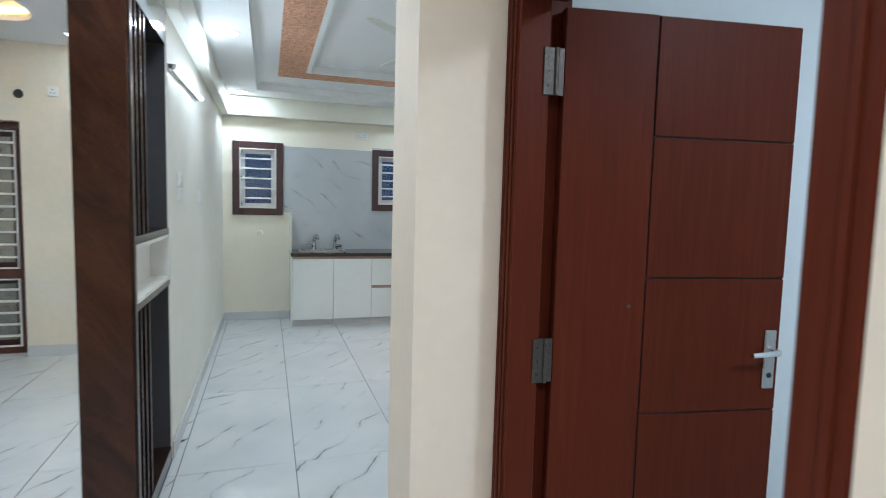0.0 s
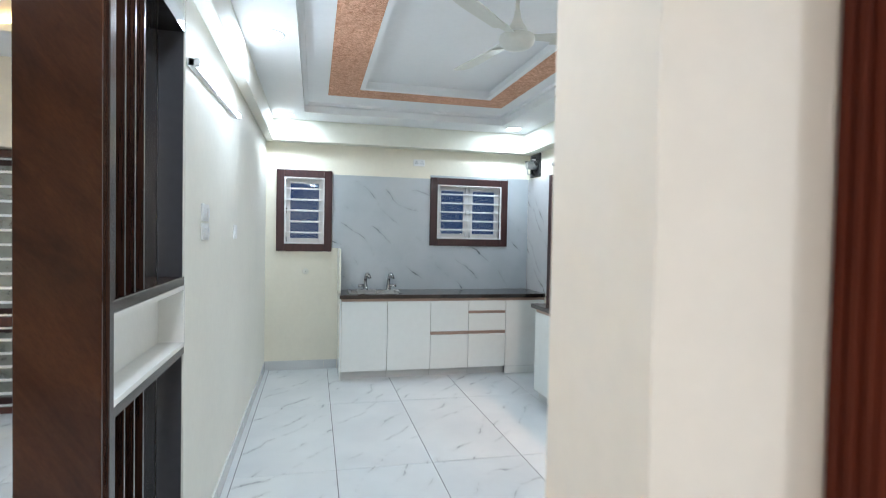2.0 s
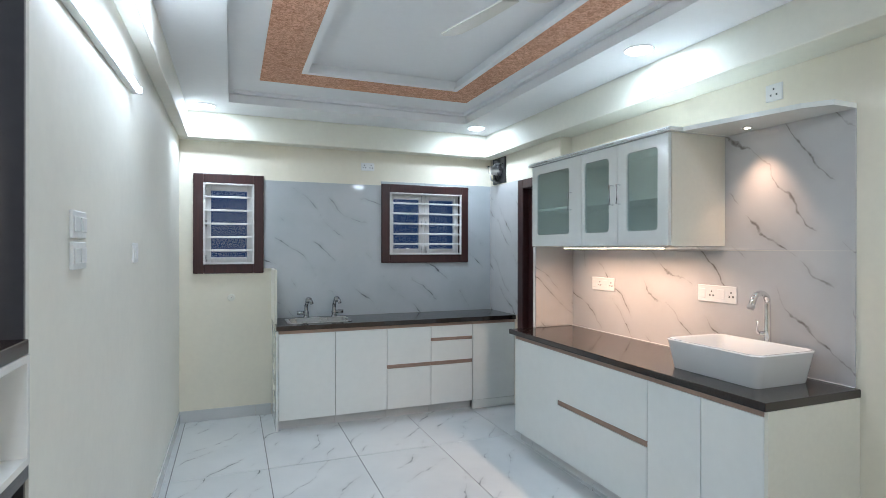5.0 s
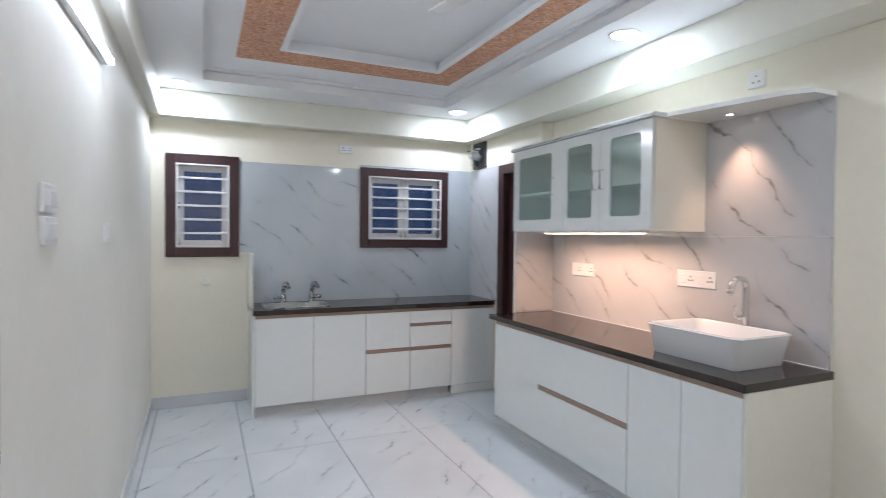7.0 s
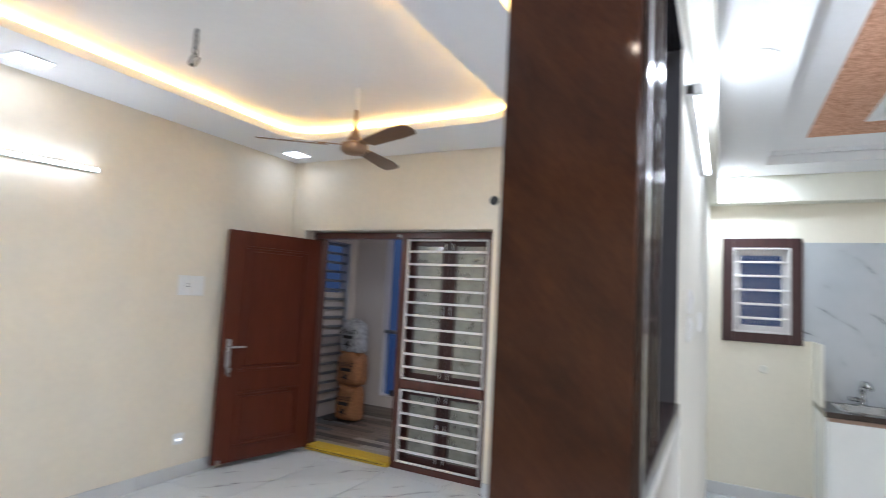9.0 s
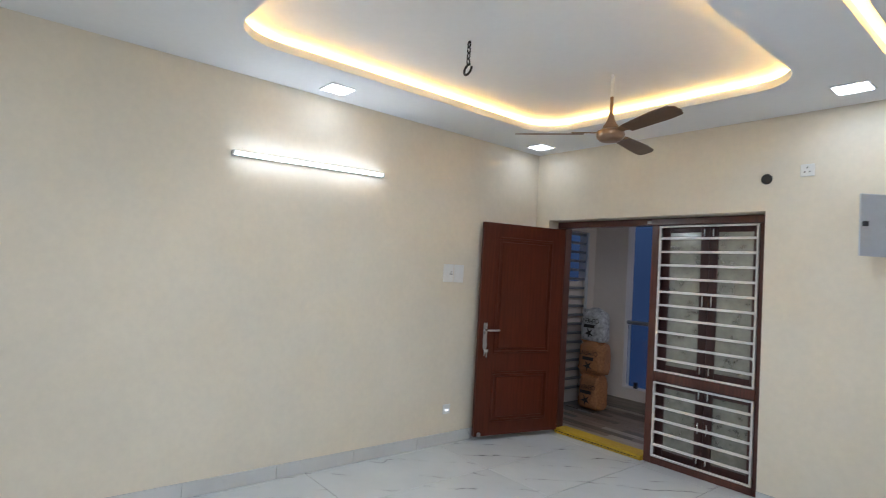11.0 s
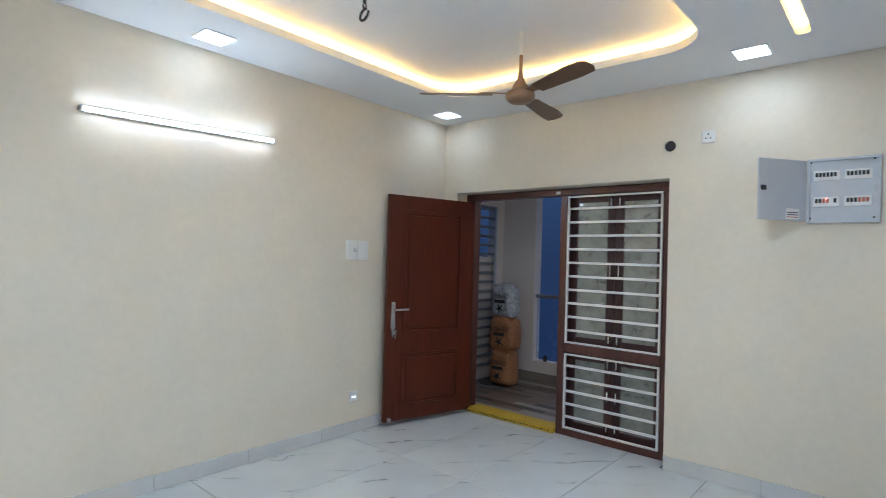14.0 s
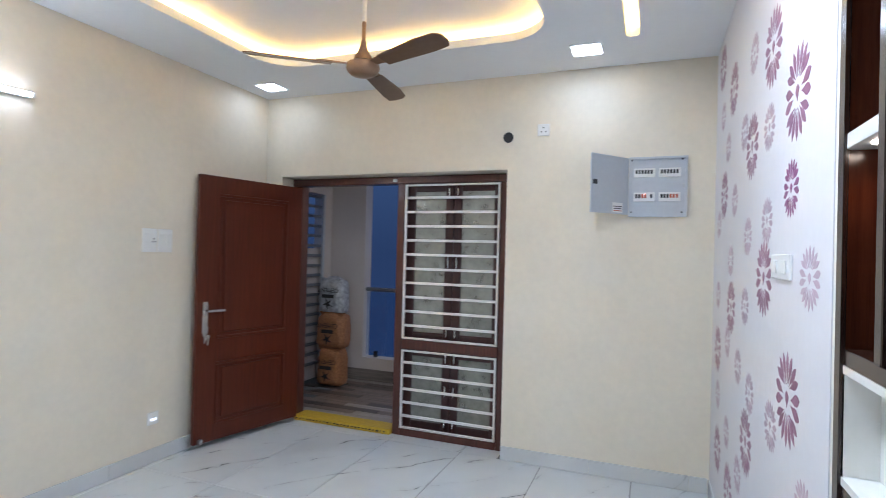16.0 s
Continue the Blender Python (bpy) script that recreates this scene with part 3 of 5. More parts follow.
def front(name, parent, x0, x1, y0, y1, z0, z1, material=M_CABINET, label=""):
    return part(name, B(x0, x1, y0, y1, z0, z1, bevel=0.0025, seg=2), material, parent, label)


# kitchen counter under the windows
KF = 6.795
KX = [0.886, 1.352, 1.806, 2.220, 2.637, 3.088]
for i, (xa, xb) in enumerate(zip(KX, KX[1:])):
    cab = thing("base_cabinet", ((xa + xb) / 2, 7.05, 0), ["white gloss base cabinet under the sink with a plain door", "white gloss base cabinet with a plain door",
                "white gloss base cabinet with a tall and a low drawer", "white gloss base cabinet with three drawers", "white gloss corner cabinet in the shade"][i], "cabinet", "cabinets under the windows")
    part("body", B(xa + 0.001, xb - 0.001, KF + 0.022, KY - 0.002, 0.08, 0.825), M_CARCASS, cab)
    if i == 4:
        part("plinth", B(xa + 0.001, xb - 0.001, KF + 0.002, KF + 0.02, 0, 0.079, bevel=0.001), M_CABINET, cab)
    else:
        part("plinth", B(xa + 0.001, xb - 0.001, KF + 0.06, KF + 0.078, 0, 0.079), M_SKIRT, cab, "marbled plinth tile")
    y0, y1 = KF, KF + 0.02
    if i in (0, 1, 4):
        front("door", cab, xa + 0.002, xb - 0.002, y0, y1, 0.082, 0.797)
    elif i == 2:
        front("drawer", cab, xa + 0.002, xb - 0.002, y0, y1, 0.082, 0.440)
        front("drawer", cab, xa + 0.002, xb - 0.002, y0, y1, 0.475, 0.797)
        part("grip_profile", B(xa + 0.002, xb, y0 + 0.004, y1 + 0.004, 0.441, 0.474, bevel=0.004), M_PROFILE, cab)
    else:
        for z0, z1 in ((0.082, 0.440), (0.475, 0.660), (0.690, 0.797)):
            front("drawer", cab, xa + 0.002, xb - 0.002, y0, y1, z0, z1)
        for z0, z1 in ((0.441, 0.474), (0.661, 0.689)):
            part("grip_profile", B(xa, xb - 0.002, y0 + 0.004, y1 + 0.004, z0, z1, bevel=0.004), M_PROFILE, cab)
    part("top_profile", B(xa + 0.001, xb - 0.001, y0 + 0.006, y1, 0.798, 0.826), M_PROFILE, cab)
part("side_panel", B(0.868, 0.885, KF, KY - 0.002, 0, 0.826, bevel=0.001), M_CABINET, [o for o in scene.objects if o.name == "base_cabinet"][0])
SINK = (0.99, 1.50, 6.90, 7.22)
wt = thing("worktop", (2.0, 7.0, 0.827), "long black granite worktop over the white cabinets", "worktop")
bm = slab(bmesh.new(), [(0.866, KF - 0.02), (3.088, KF - 0.02), (3.088, KY - 0.001), (0.866, KY - 0.001)], [rounded(*SINK, 0.03, 4)], 0.827, 0.867)
part("slab", bm, M_GRANITE, wt)
part("upstand_panel", B(0.862, 0.884, 6.93, KY - 0.002, 0.868, 1.325, bevel=0.004), M_CARCASS, wt, "cream upright panel beside the sink")
sk = thing("kitchen_sink", (1.245, 7.06, 0.67), "stainless steel inset sink in the granite worktop", "sink")
bm = slab(bmesh.new(), rounded(SINK[0] - 0.02, SINK[1] + 0.02, SINK[2] - 0.02, SINK[3] + 0.02, 0.04, 4), [rounded(SINK[0] + 0.008, SINK[1] - 0.008, SINK[2] + 0.008, SINK[3] - 0.008, 0.03, 4)], 0.868, 0.872)
part("rim", bm, M_STEEL, sk)
bm = slab(bmesh.new(), rounded(SINK[0] + 0.003, SINK[1] - 0.003, SINK[2] + 0.003, SINK[3] - 0.003, 0.03, 4), [rounded(SINK[0] + 0.010, SINK[1] - 0.010, SINK[2] + 0.010, SINK[3] - 0.010, 0.03, 4)], 0.68, 0.868)
box(bm, SINK[0] + 0.004, SINK[1] - 0.004, SINK[2] + 0.004, SINK[3] - 0.004, 0.672, 0.680)
part("bowl", bm, M_STEEL, sk)


def wall_tap(x, side):
    tp = thing("wall_tap", (x, 7.30, 0.87), "small chrome tap with a rounded head over the sink", "tap", "taps over the sink")
    yb = KY - 0.075
    part("body", smooth(lathe(bmesh.new(), (x, yb, 0.868), [(0.030, 0), (0.030, 0.012), (0.021, 0.025), (0.026, 0.050), (0.019, 0.065), (0.017, 0.100), (0.020, 0.115)], 16)), M_TAP, tp)
    part("spout", smooth(tube(bmesh.new(), [(x, yb, 0.97), (x + 0.004, yb - 0.012, 1.015), (x + 0.018, yb - 0.035, 1.035), (x + 0.034, yb - 0.062, 1.028), (x + 0.040, yb - 0.075, 1.002)], 0.017)), M_TAP, tp)
    part("head", smooth(lathe(bmesh.new(), (x + 0.018, yb - 0.035, 1.020), [(0.010, -0.012), (0.026, 0.0), (0.030, 0.018), (0.022, 0.036), (0.006, 0.042)], 16)), M_TAP, tp)
    part("side_valve", smooth(tube(bmesh.new(), [(x, yb, 0.915), (x + side * 0.050, yb - 0.015, 0.920), (x + side * 0.052, yb - 0.016, 0.920), (x + side * 0.082, yb - 0.02, 0.918)], 0.0165)), M_TAP, tp)


wall_tap(1.165, -1)
wall_tap(1.42, 1)

# sideboard with washbasin
SX = 2.606
SY = [3.800, 4.128, 4.482, 5.925]
specs = ["white gloss sideboard cabinet with a plain door at the open end", "white gloss sideboard cabinet with a plain door", "wide white gloss drawer cabinet of the sideboard"]
for i, (ya, yb) in enumerate(zip(SY, SY[1:])):
    cab = thing("sideboard_cabinet", (2.9, (ya + yb) / 2, 0), specs[i], "cabinet", "cabinets under the basin")
    part("body", B(SX + 0.022, 3.199, ya + 0.001, yb - 0.001, 0.08, 0.827), M_CARCASS, cab)
    part("plinth", B(SX + 0.05, SX + 0.066, ya + 0.001, yb - 0.001, 0, 0.079), M_SKIRT, cab, "marbled plinth tile")
    x0, x1 = SX, SX + 0.02
    if i < 2:
        front("door", cab, x0, x1, ya + 0.002, yb - 0.002, 0.082, 0.800)
    else:
        cut = [(ya + 0.002, 0.082), (yb - 0.002, 0.082), (yb - 0.002, 0.800), (ya + 0.002, 0.800), (ya + 0.002, 0.473), (5.335, 0.473), (5.335, 0.437), (ya + 0.002, 0.437)]
        board = outline_plate(bmesh.new(), cut, lambda u, v, w: (x0 + w, u, v), 0.02)
        bmesh.ops.recalc_face_normals(board, faces=board.faces)
        part("drawer_front", board, M_CABINET, cab)
        part("grip_profile", B(x0 + 0.002, x1 + 0.004, ya + 0.002, 5.333, 0.438, 0.472, bevel=0.004), M_PROFILE, cab)
    part("top_profile", B(x0 + 0.006, x1, ya + 0.001, yb - 0.001, 0.801, 0.829), M_PROFILE, cab)
    if i == 0:
        part("side_panel", B(SX, 3.199, ya - 0.018, ya, 0, 0.829, bevel=0.001), M_CARCASS, cab, "cream end panel")
st = thing("granite_counter", (2.9, 4.88, 0.83), "black granite top of the sideboard reflecting warm light", "worktop")
part("slab", B(SX - 0.022, 3.1995, 3.778, 5.989, 0.830, 0.868, bevel=0.004, seg=2), M_GRANITE, st)
part("sealant_bead", B(3.1845, 3.1905, 3.80, 5.989, 0.8682, 0.8735, bevel=0.0015), M_WHITE, st, "thin white sealant line against the marble")

# vessel basin
wb = thing("vessel_basin", (2.95, 4.22, 0.871), "white rectangular ceramic vessel basin on the black granite top", "basin")
bx0, bx1, by0, by1 = 2.715, 3.130, 3.915, 4.485


def ring_pts(inset, z, r):
    return [(x, y, z) for x, y in rounded(bx0 + inset, bx1 - inset, by0 + inset, by1 - inset, r, 5)]


bm = bmesh.new()
rings = [[bm.verts.new(p) for p in ring_pts(*a)] for a in ((0.034, 0.8685, 0.03), (0.030, 0.876, 0.035), (0.004, 1.012, 0.05), (0.0, 1.020, 0.05), (0.004, 1.026, 0.05), (0.012, 1.026, 0.045), (0.020, 1.018, 0.04), (0.050, 0.905, 0.03), (0.080, 0.895, 0.03))]
for a, c in zip(rings, rings[1:]):
    for k in range(len(a)):
        bm.faces.new((a[k], a[(k + 1) % len(a)], c[(k + 1) % len(a)], c[k]))
bm.faces.new(rings[0][::-1])
bm.faces.new(rings[-1])
bmesh.ops.recalc_face_normals(bm, faces=bm.faces)
part("bowl", smooth(bm, 50), M_CERAMIC, wb)
part("drain", rod(bmesh.new(), (2.92, 4.2, 0.894), (2.92, 4.2, 0.899), 0.028), M_CHROME, wb)
bt = thing("basin_tap", (3.155, 4.20, 0.87), "tall chrome basin tap with a bent spout", "tap")
part("body", smooth(lathe(bmesh.new(), (3.150, 4.20, 0.871), [(0.028, 0), (0.028, 0.008), (0.020, 0.014), (0.0175, 0.10), (0.0155, 0.352)], 16)), M_CHROME, bt)
arc = [(0.048 * (1 - math.cos(radians(a))), 1.228 + 0.048 * math.sin(radians(a))) for a in range(0, 151, 15)]
arc.append((arc[-1][0] + 0.022, arc[-1][1] - 0.050))
part("spout", smooth(tube(bmesh.new(), [(3.150 - 0.995 * d, 4.20 + 0.10 * d, h) for d, h in arc], 0.0155, 14)), M_CHROME, bt)
part("nozzle", smooth(tube(bmesh.new(), [(3.150 - 0.995 * d, 4.20 + 0.10 * d, h) for d, h in ((arc[-1][0] - 0.006, arc[-1][1] + 0.012), (arc[-1][0] + 0.003, arc[-1][1] - 0.008))], 0.0175, 14)), M_STEEL, bt)
part("valve", smooth(tube(bmesh.new(), [(3.150, 4.20, 1.062), (3.128, 4.228, 1.062)], 0.013, 12)), M_CHROME, bt)
part("lever", smooth(tube(bmesh.new(), [(3.128, 4.228, 1.062), (3.121, 4.234, 1.064), (3.118, 4.236, 1.076), (3.117, 4.236, 1.120), (3.119, 4.234, 1.126)], 0.0072)), M_CHROME, bt)

# wall cabinet
CF = 2.770
CY = [4.500, 4.925, 5.295, 5.945]
wc = thing("wall_cabinet", (2.98, 5.22, 1.525), "white gloss wall cabinet with three frosted glass doors", "cabinet")
for n, b in (("side_board", (CF + 0.022, 3.199, 4.500, 4.518, 1.525, 2.155)), ("side_board", (CF + 0.022, 3.199, 5.927, 5.945, 1.525, 2.155)), ("bottom_board", (CF + 0.022, 3.199, 4.5185, 5.9265, 1.525, 1.543)),
             ("ceiling_board", (CF + 0.022, 3.199, 4.5185, 5.9265, 2.137, 2.155)), ("back_board", (3.180, 3.199, 4.5185, 5.9265, 1.5435, 2.1365))):
    part(n, B(*b), M_CARCASS, wc)
part("inner_shelf", B(CF + 0.03, 3.179, 4.519, 5.926, 1.80, 1.818), M_CARCASS, wc)
GL = [(4.583, 4.840), (5.006, 5.262), (5.440, 5.872)]
for i, (ya, yb) in enumerate(zip(CY, CY[1:])):
    ga, gb = GL[i]
    bm = bmesh.new()
    bmf = bmesh.new()
    pts_o = [(ya + 0.002, 1.528), (yb - 0.002, 1.528), (yb - 0.002, 2.153), (ya + 0.002, 2.153)]
    slab(bmf, pts_o, [rounded(ga, gb, 1.613, 2.088, 0.025, 4)], 0, 0.02)
    sw = Matrix(((0, 0, 1, CF), (1, 0, 0, 0), (0, 1, 0, 0), (0, 0, 0, 1)))
    turned(bmf, sw)
    d = part("door", bmf, M_CABINET, wc)
    gp = part("glass", B(CF + 0.008, CF + 0.012, ga - 0.008, gb + 0.008, 1.605, 2.096), M_FROST, d, "frosted glass")
    gp.visible_shadow = False
    hy = [4.897, 4.965, 5.415][i]
    bm = bmesh.new()
    tube(bm, [(CF, hy, 1.905), (CF - 0.028, hy, 1.905), (CF - 0.028, hy, 1.785), (CF, hy, 1.785)], 0.006, 8)
    part("handle", smooth(bm), M_CHROME, d, "chrome bar handle")
part("top_board", B(CF - 0.025, 3.199, 4.470, 5.960, 2.156, 2.180, bevel=0.003), M_CABINET, wc)
# Thin grey strip drawn along the front of the top board.
part("edge_band", B(CF - 0.0275, CF - 0.0252, 4.470, 5.960, 2.158, 2.171), M_STEEL, wc, "thin grey line along the top board's front edge")
cn = thing("niche_canopy", (3.05, 4.1, 2.15), "white board canopy over the basin with a small spotlight", "shelf")
bm = outline_plate(bmesh.new(), [(3.199, 3.80), (3.199, 4.469), (2.84, 4.469), (2.97, 3.90), (3.04, 3.80)], lambda u, v, w: (u, v, 2.156 + w), 0.024)
bmesh.ops.recalc_face_normals(bm, faces=bm.faces)
part("board", bm, M_CABINET, cn)
part("spotlight", rod(bmesh.new(), (3.085, 4.27, 2.150), (3.085, 4.27, 2.1555), 0.014, 16), M_WARMLED, cn, "lit warm spotlight")
part("spot_ring", lathe(bmesh.new(), (3.085, 4.27, 2.1555), [(0.026, 0.0), (0.026, -0.004), (0.016, -0.004), (0.0145, 0.0)], 20), M_CHROME, cn)
for ya, yb in ((4.62, 5.10), (5.13, 5.60)):
    ul = thing("under_cabinet_light", (2.84, (ya + yb) / 2, 1.51), "lit warm strip light under the wall cabinet", "light", "strips under the cabinet")
    part("profile", B(2.83, 2.86, ya, yb, 1.512, 1.5245, bevel=0.002), M_WHITE, ul)
    part("diffuser", B(2.833, 2.857, ya + 0.004, yb - 0.004, 1.508, 1.5118), M_WARMLED, ul)

# wall marble
def cladding(name, boxes, material, label):
    """Polished stone slabs on a wall, each one a piece of its own with a fine open joint."""
    run = tagged(new(name), label, "wall", "", "structure")
    BASE[run] = Vector((0, 0, 0))
    for b in boxes:
        part("marble_slab", B(*b), material, run)


MY = (KY - 0.009, KY - 0.0005)
cladding("wall_marble_north", [(W1[1] + 0.004, W2[0] - 0.001, *MY, 1.325, 2.125), (0.885, W2[0] - 0.001, *MY, 0.868, 1.3249), (W2[0] - 0.0009, W2[1] + 0.0009, *MY, 0.868, W2[2] - 0.001),
                               (W2[0] - 0.0009, W2[1] + 0.0009, *MY, W2[3] + 0.001, 2.165), (W2[1] + 0.001, 3.08, *MY, 0.868, 2.165)], M_MARBLE_N, "grey veined marble cladding over the worktop")
cladding("wall_marble_corner", [(3.081, 3.0895, 6.701, KY - 0.010, 0.868, 2.165)], M_MARBLE_E, "grey veined marble cladding in the kitchen corner")
cladding("wall_marble_niche", [(3.191, 3.1995, 3.80, 5.99, 0.871, 1.4985), (3.191, 3.1995, 3.80, 5.99, 1.5, 2.1555)], M_MARBLE_E, "pale grey veined marble cladding behind the basin")
cladding("wall_marble_return", [(2.832, 3.190, 5.990, 5.9995, 0.871, 1.524)], M_MARBLE_R, "pale grey veined marble at the niche end")
structure("wall_niche_return", B(2.826, 3.199, 6.0, 6.024, 0.0, 1.524, bevel=0.002), M_WHITEBOARD, "thin white end panel between top and cabinet", "panel")

# kitchen side door
sd = tagged(new("door_kitchen"), "dark brown wooden side door in its frame", "door", "", "structure")
BASE[sd] = Vector((0, 0, 0))
part("door_frame", B(3.06, 3.20, 6.60, 6.699, 0, 2.155, bevel=0.004), M_WINFRAME, sd)
part("door_frame", B(3.06, 3.20, 6.121, 6.599, 2.07, 2.155, bevel=0.004), M_WINFRAME, sd)
part("door_leaf", B(3.12, 3.155, 6.123, 6.598, 0.01, 2.068, bevel=0.003), M_WINFRAME, sd)

# ---- windows ----


def window(name, w, label, sashes, bars):
    """A dark wooden frame in the wall, white inner sashes with panes, and a white bar grille in front."""
    x0, x1, z0, z1 = w
    win = tagged(new(name), label, "window", "", "structure")
    BASE[win] = Vector((0, 0, 0))
    ya, yb, f = KY - 0.028, KY + 0.11, 0.085
    for n, b in (("frame", (x0, x0 + f, ya, yb, z0, z1)), ("frame", (x1 - f, x1, ya, yb, z0, z1)), ("frame", (x0 + f, x1 - f, ya, yb, z1 - f, z1)), ("frame", (x0 + f, x1 - f, ya, yb, z0, z0 + f))):
        part(n, B(*b, bevel=0.006, seg=2), M_WINFRAME, win)
    ix0, ix1, iz0, iz1 = x0 + f, x1 - f, z0 + f, z1 - f
    for b in ((ix0 - 0.004, ix0 + 0.012), (ix1 - 0.012, ix1 + 0.004)):
        part("grille_edge", B(b[0], b[1], ya - 0.006, ya + 0.018, iz0 - 0.004, iz1 + 0.004, bevel=0.002), M_WHITEMETAL, win)
    for b in ((iz0 - 0.004, iz0 + 0.010), (iz1 - 0.010, iz1 + 0.004)):
        part("grille_edge", B(ix0 + 0.013, ix1 - 0.013, ya - 0.006, ya + 0.018, b[0], b[1], bevel=0.002), M_WHITEMETAL, win)
    for k in range(bars):
        z = iz0 + (iz1 - iz0) * (k + 1) / (bars + 1)
        part("grille_bar", B(ix0 + 0.013, ix1 - 0.013, ya - 0.002, ya + 0.014, z - 0.009, z + 0.009, bevel=0.003), M_WHITEMETAL, win)
    n = sashes
    for k in range(n):
        a, b = ix0 + (ix1 - ix0) * k / n, ix0 + (ix1 - ix0) * (k + 1) / n
        ys, s = KY + 0.045, 0.055
        for q in ((a + 0.001, a + s, iz0, iz1), (b - s, b - 0.001, iz0, iz1), (a + s, b - s, iz0, iz0 + s), (a + s, b - s, iz1 - s, iz1)):
            part("sash", B(q[0], q[1], ys, ys + 0.03, q[2], q[3], bevel=0.003), M_WHITEMETAL, win)
        p = part("pane", B(a + s - 0.006, b - s + 0.006, ys + 0.013, ys + 0.017, iz0 + s - 0.006, iz1 - s + 0.006), M_PANE, win)
        p.visible_shadow = False
        bx = b - 0.030 if k == 0 and n > 1 else a + 0.018
        for z in (iz0 + 0.045, (iz0 + iz1) / 2, iz1 - 0.045):
            part("bolt", tube(bmesh.new(), [(bx, ys - 0.008, z - 0.03), (bx, ys - 0.008, z + 0.03)], 0.007, 8), M_STEEL, win)
    return win


window("window_1", W1, "narrow dark wood window with white bars, dusk outside", 1, 5)
window("window_2", W2, "two-leaf dark wood window with white bars, dusk outside", 2, 5)

# ---- small electrics ----


def wall_plate(name, centre, w, h, normal, label, modules, category="switch", group=""):
    """A white plate on a wall with rocker switches or pin sockets: modules is a string of s and o."""
    th = thing(name, centre, label, category, group)
    ax = 0 if abs(normal[0]) > 0 else 1
    sg = normal[ax]

    def blk(u0, u1, v0, v1, d0, d1, bev=0.0):
        a, b = sorted((centre[ax] + sg * d0, centre[ax] + sg * d1))
        c = centre[1 - ax]
        if ax == 0:
            return B(a, b, c + u0, c + u1, centre[2] + v0, centre[2] + v1, bevel=bev)
        return B(c + u0, c + u1, a, b, centre[2] + v0, centre[2] + v1, bevel=bev)
    part("plate", blk(-w / 2, w / 2, -h / 2, h / 2, 0, 0.010, 0.003), M_WHITE, th)
    n = len(modules)
    for k, c in enumerate(modules):
        u = -w / 2 + w * (k + 0.5) / n
        mw = min(w / n, h) * 0.36
        if c == "s":
            part("rocker", blk(u - mw, u + mw, -h * 0.28, h * 0.28, 0.010, 0.014, 0.002), M_WHITE, th)
        else:
            for du, dv in ((0, mw * 0.55), (-mw * 0.5, -mw * 0.4), (mw * 0.5, -mw * 0.4)):
                part("pin_hole", blk(u + du - 0.004, u + du + 0.004, dv - 0.005, dv + 0.005, 0.0095, 0.0112), M_BLACK, th)
    return th


wall_plate("wall_socket", (1.755, KY, 2.300), 0.13, 0.075, (0, -1), "white double socket plate high on the kitchen wall", "oo", "socket", "kitchen sockets")
wall_plate("wall_socket", (3.191, 5.59, 1.238), 0.26, 0.10, (-1, 0), "white socket and switch plate on marble under the cabinet", "osos", "socket", "kitchen sockets")
wall_plate("wall_socket", (3.191, 4.55, 1.243), 0.27, 0.10, (-1, 0), "white socket and switch plate on marble beside the basin", "osos", "socket", "kitchen sockets")
wall_plate("light_switch", (PX1, 4.05, 1.575), 0.15, 0.08, (1, 0), "white switch plate on the kitchen wall", "ss", "switch", "kitchen switches")
wall_plate("light_switch", (PX1, 4.05, 1.485), 0.15, 0.08, (1, 0), "white switch plate on the kitchen wall", "ss", "switch", "kitchen switches")
wall_plate("light_switch", (PX1, 5.04, 1.485), 0.12, 0.09, (1, 0), "small white switch plate on the kitchen wall", "s", "switch", "kitchen switches")
wall_plate("light_switch", (WX, 4.945, 1.515), 0.115, 0.16, (1, 0), "white switchboard beside the open main door", "so", "switch", "living switches")
wall_plate("light_switch", (WX, 5.068, 1.515), 0.115, 0.16, (1, 0), "white switchboard beside the open main door", "ss", "switch", "living switches")
wall_plate("wall_socket", (-1.187, WY, 2.371), 0.085, 0.085, (0, -1), "white three-pin socket high on the living room wall", "o", "socket", "living sockets")
nl = wall_plate("night_light", (WX, 5.012, 0.305), 0.085, 0.085, (1, 0), "small lit night light plate near the skirting", "", "light")
part("lens", B(WX + 0.010, WX + 0.014, 4.992, 5.032, 0.290, 0.305, bevel=0.002), M_NIGHT, nl, "lit lens")
wall_plate("wall_socket", (3.2, 4.20, 2.335), 0.095, 0.09, (-1, 0), "small white socket plate above the niche canopy", "o", "socket", "kitchen sockets")
jc = thing("junction_cover", (0.524, KY, 1.068), "small round white junction cover on the kitchen wall", "socket")
part("cap", smooth(rod(bmesh.new(), (0.524, KY - 0.0005, 1.068), (0.524, KY - 0.008, 1.068), 0.033, 24, 0.027)), M_CARCASS, jc)
part("screw", rod(bmesh.new(), (0.524, KY - 0.008, 1.068), (0.524, KY - 0.0095, 1.068), 0.004, 8), M_STEEL, jc)
vp = thing("vent_hole", (-1.443, WY, 2.327), "round pipe hole in the living room wall, its dark inside a black disc", "vent")
ring = lathe(bmesh.new(), (0, 0, 0), [(0.030, 0.0), (0.038, 0.0), (0.038, 0.004), (0.034, 0.006), (0.030, 0.004)], 24)
part("sleeve", smooth(turned(ring, Matrix.Translation((-1.443, WY, 2.332)) @ Matrix.Rotation(radians(90), 4, "X"))), M_BLACK, vp)
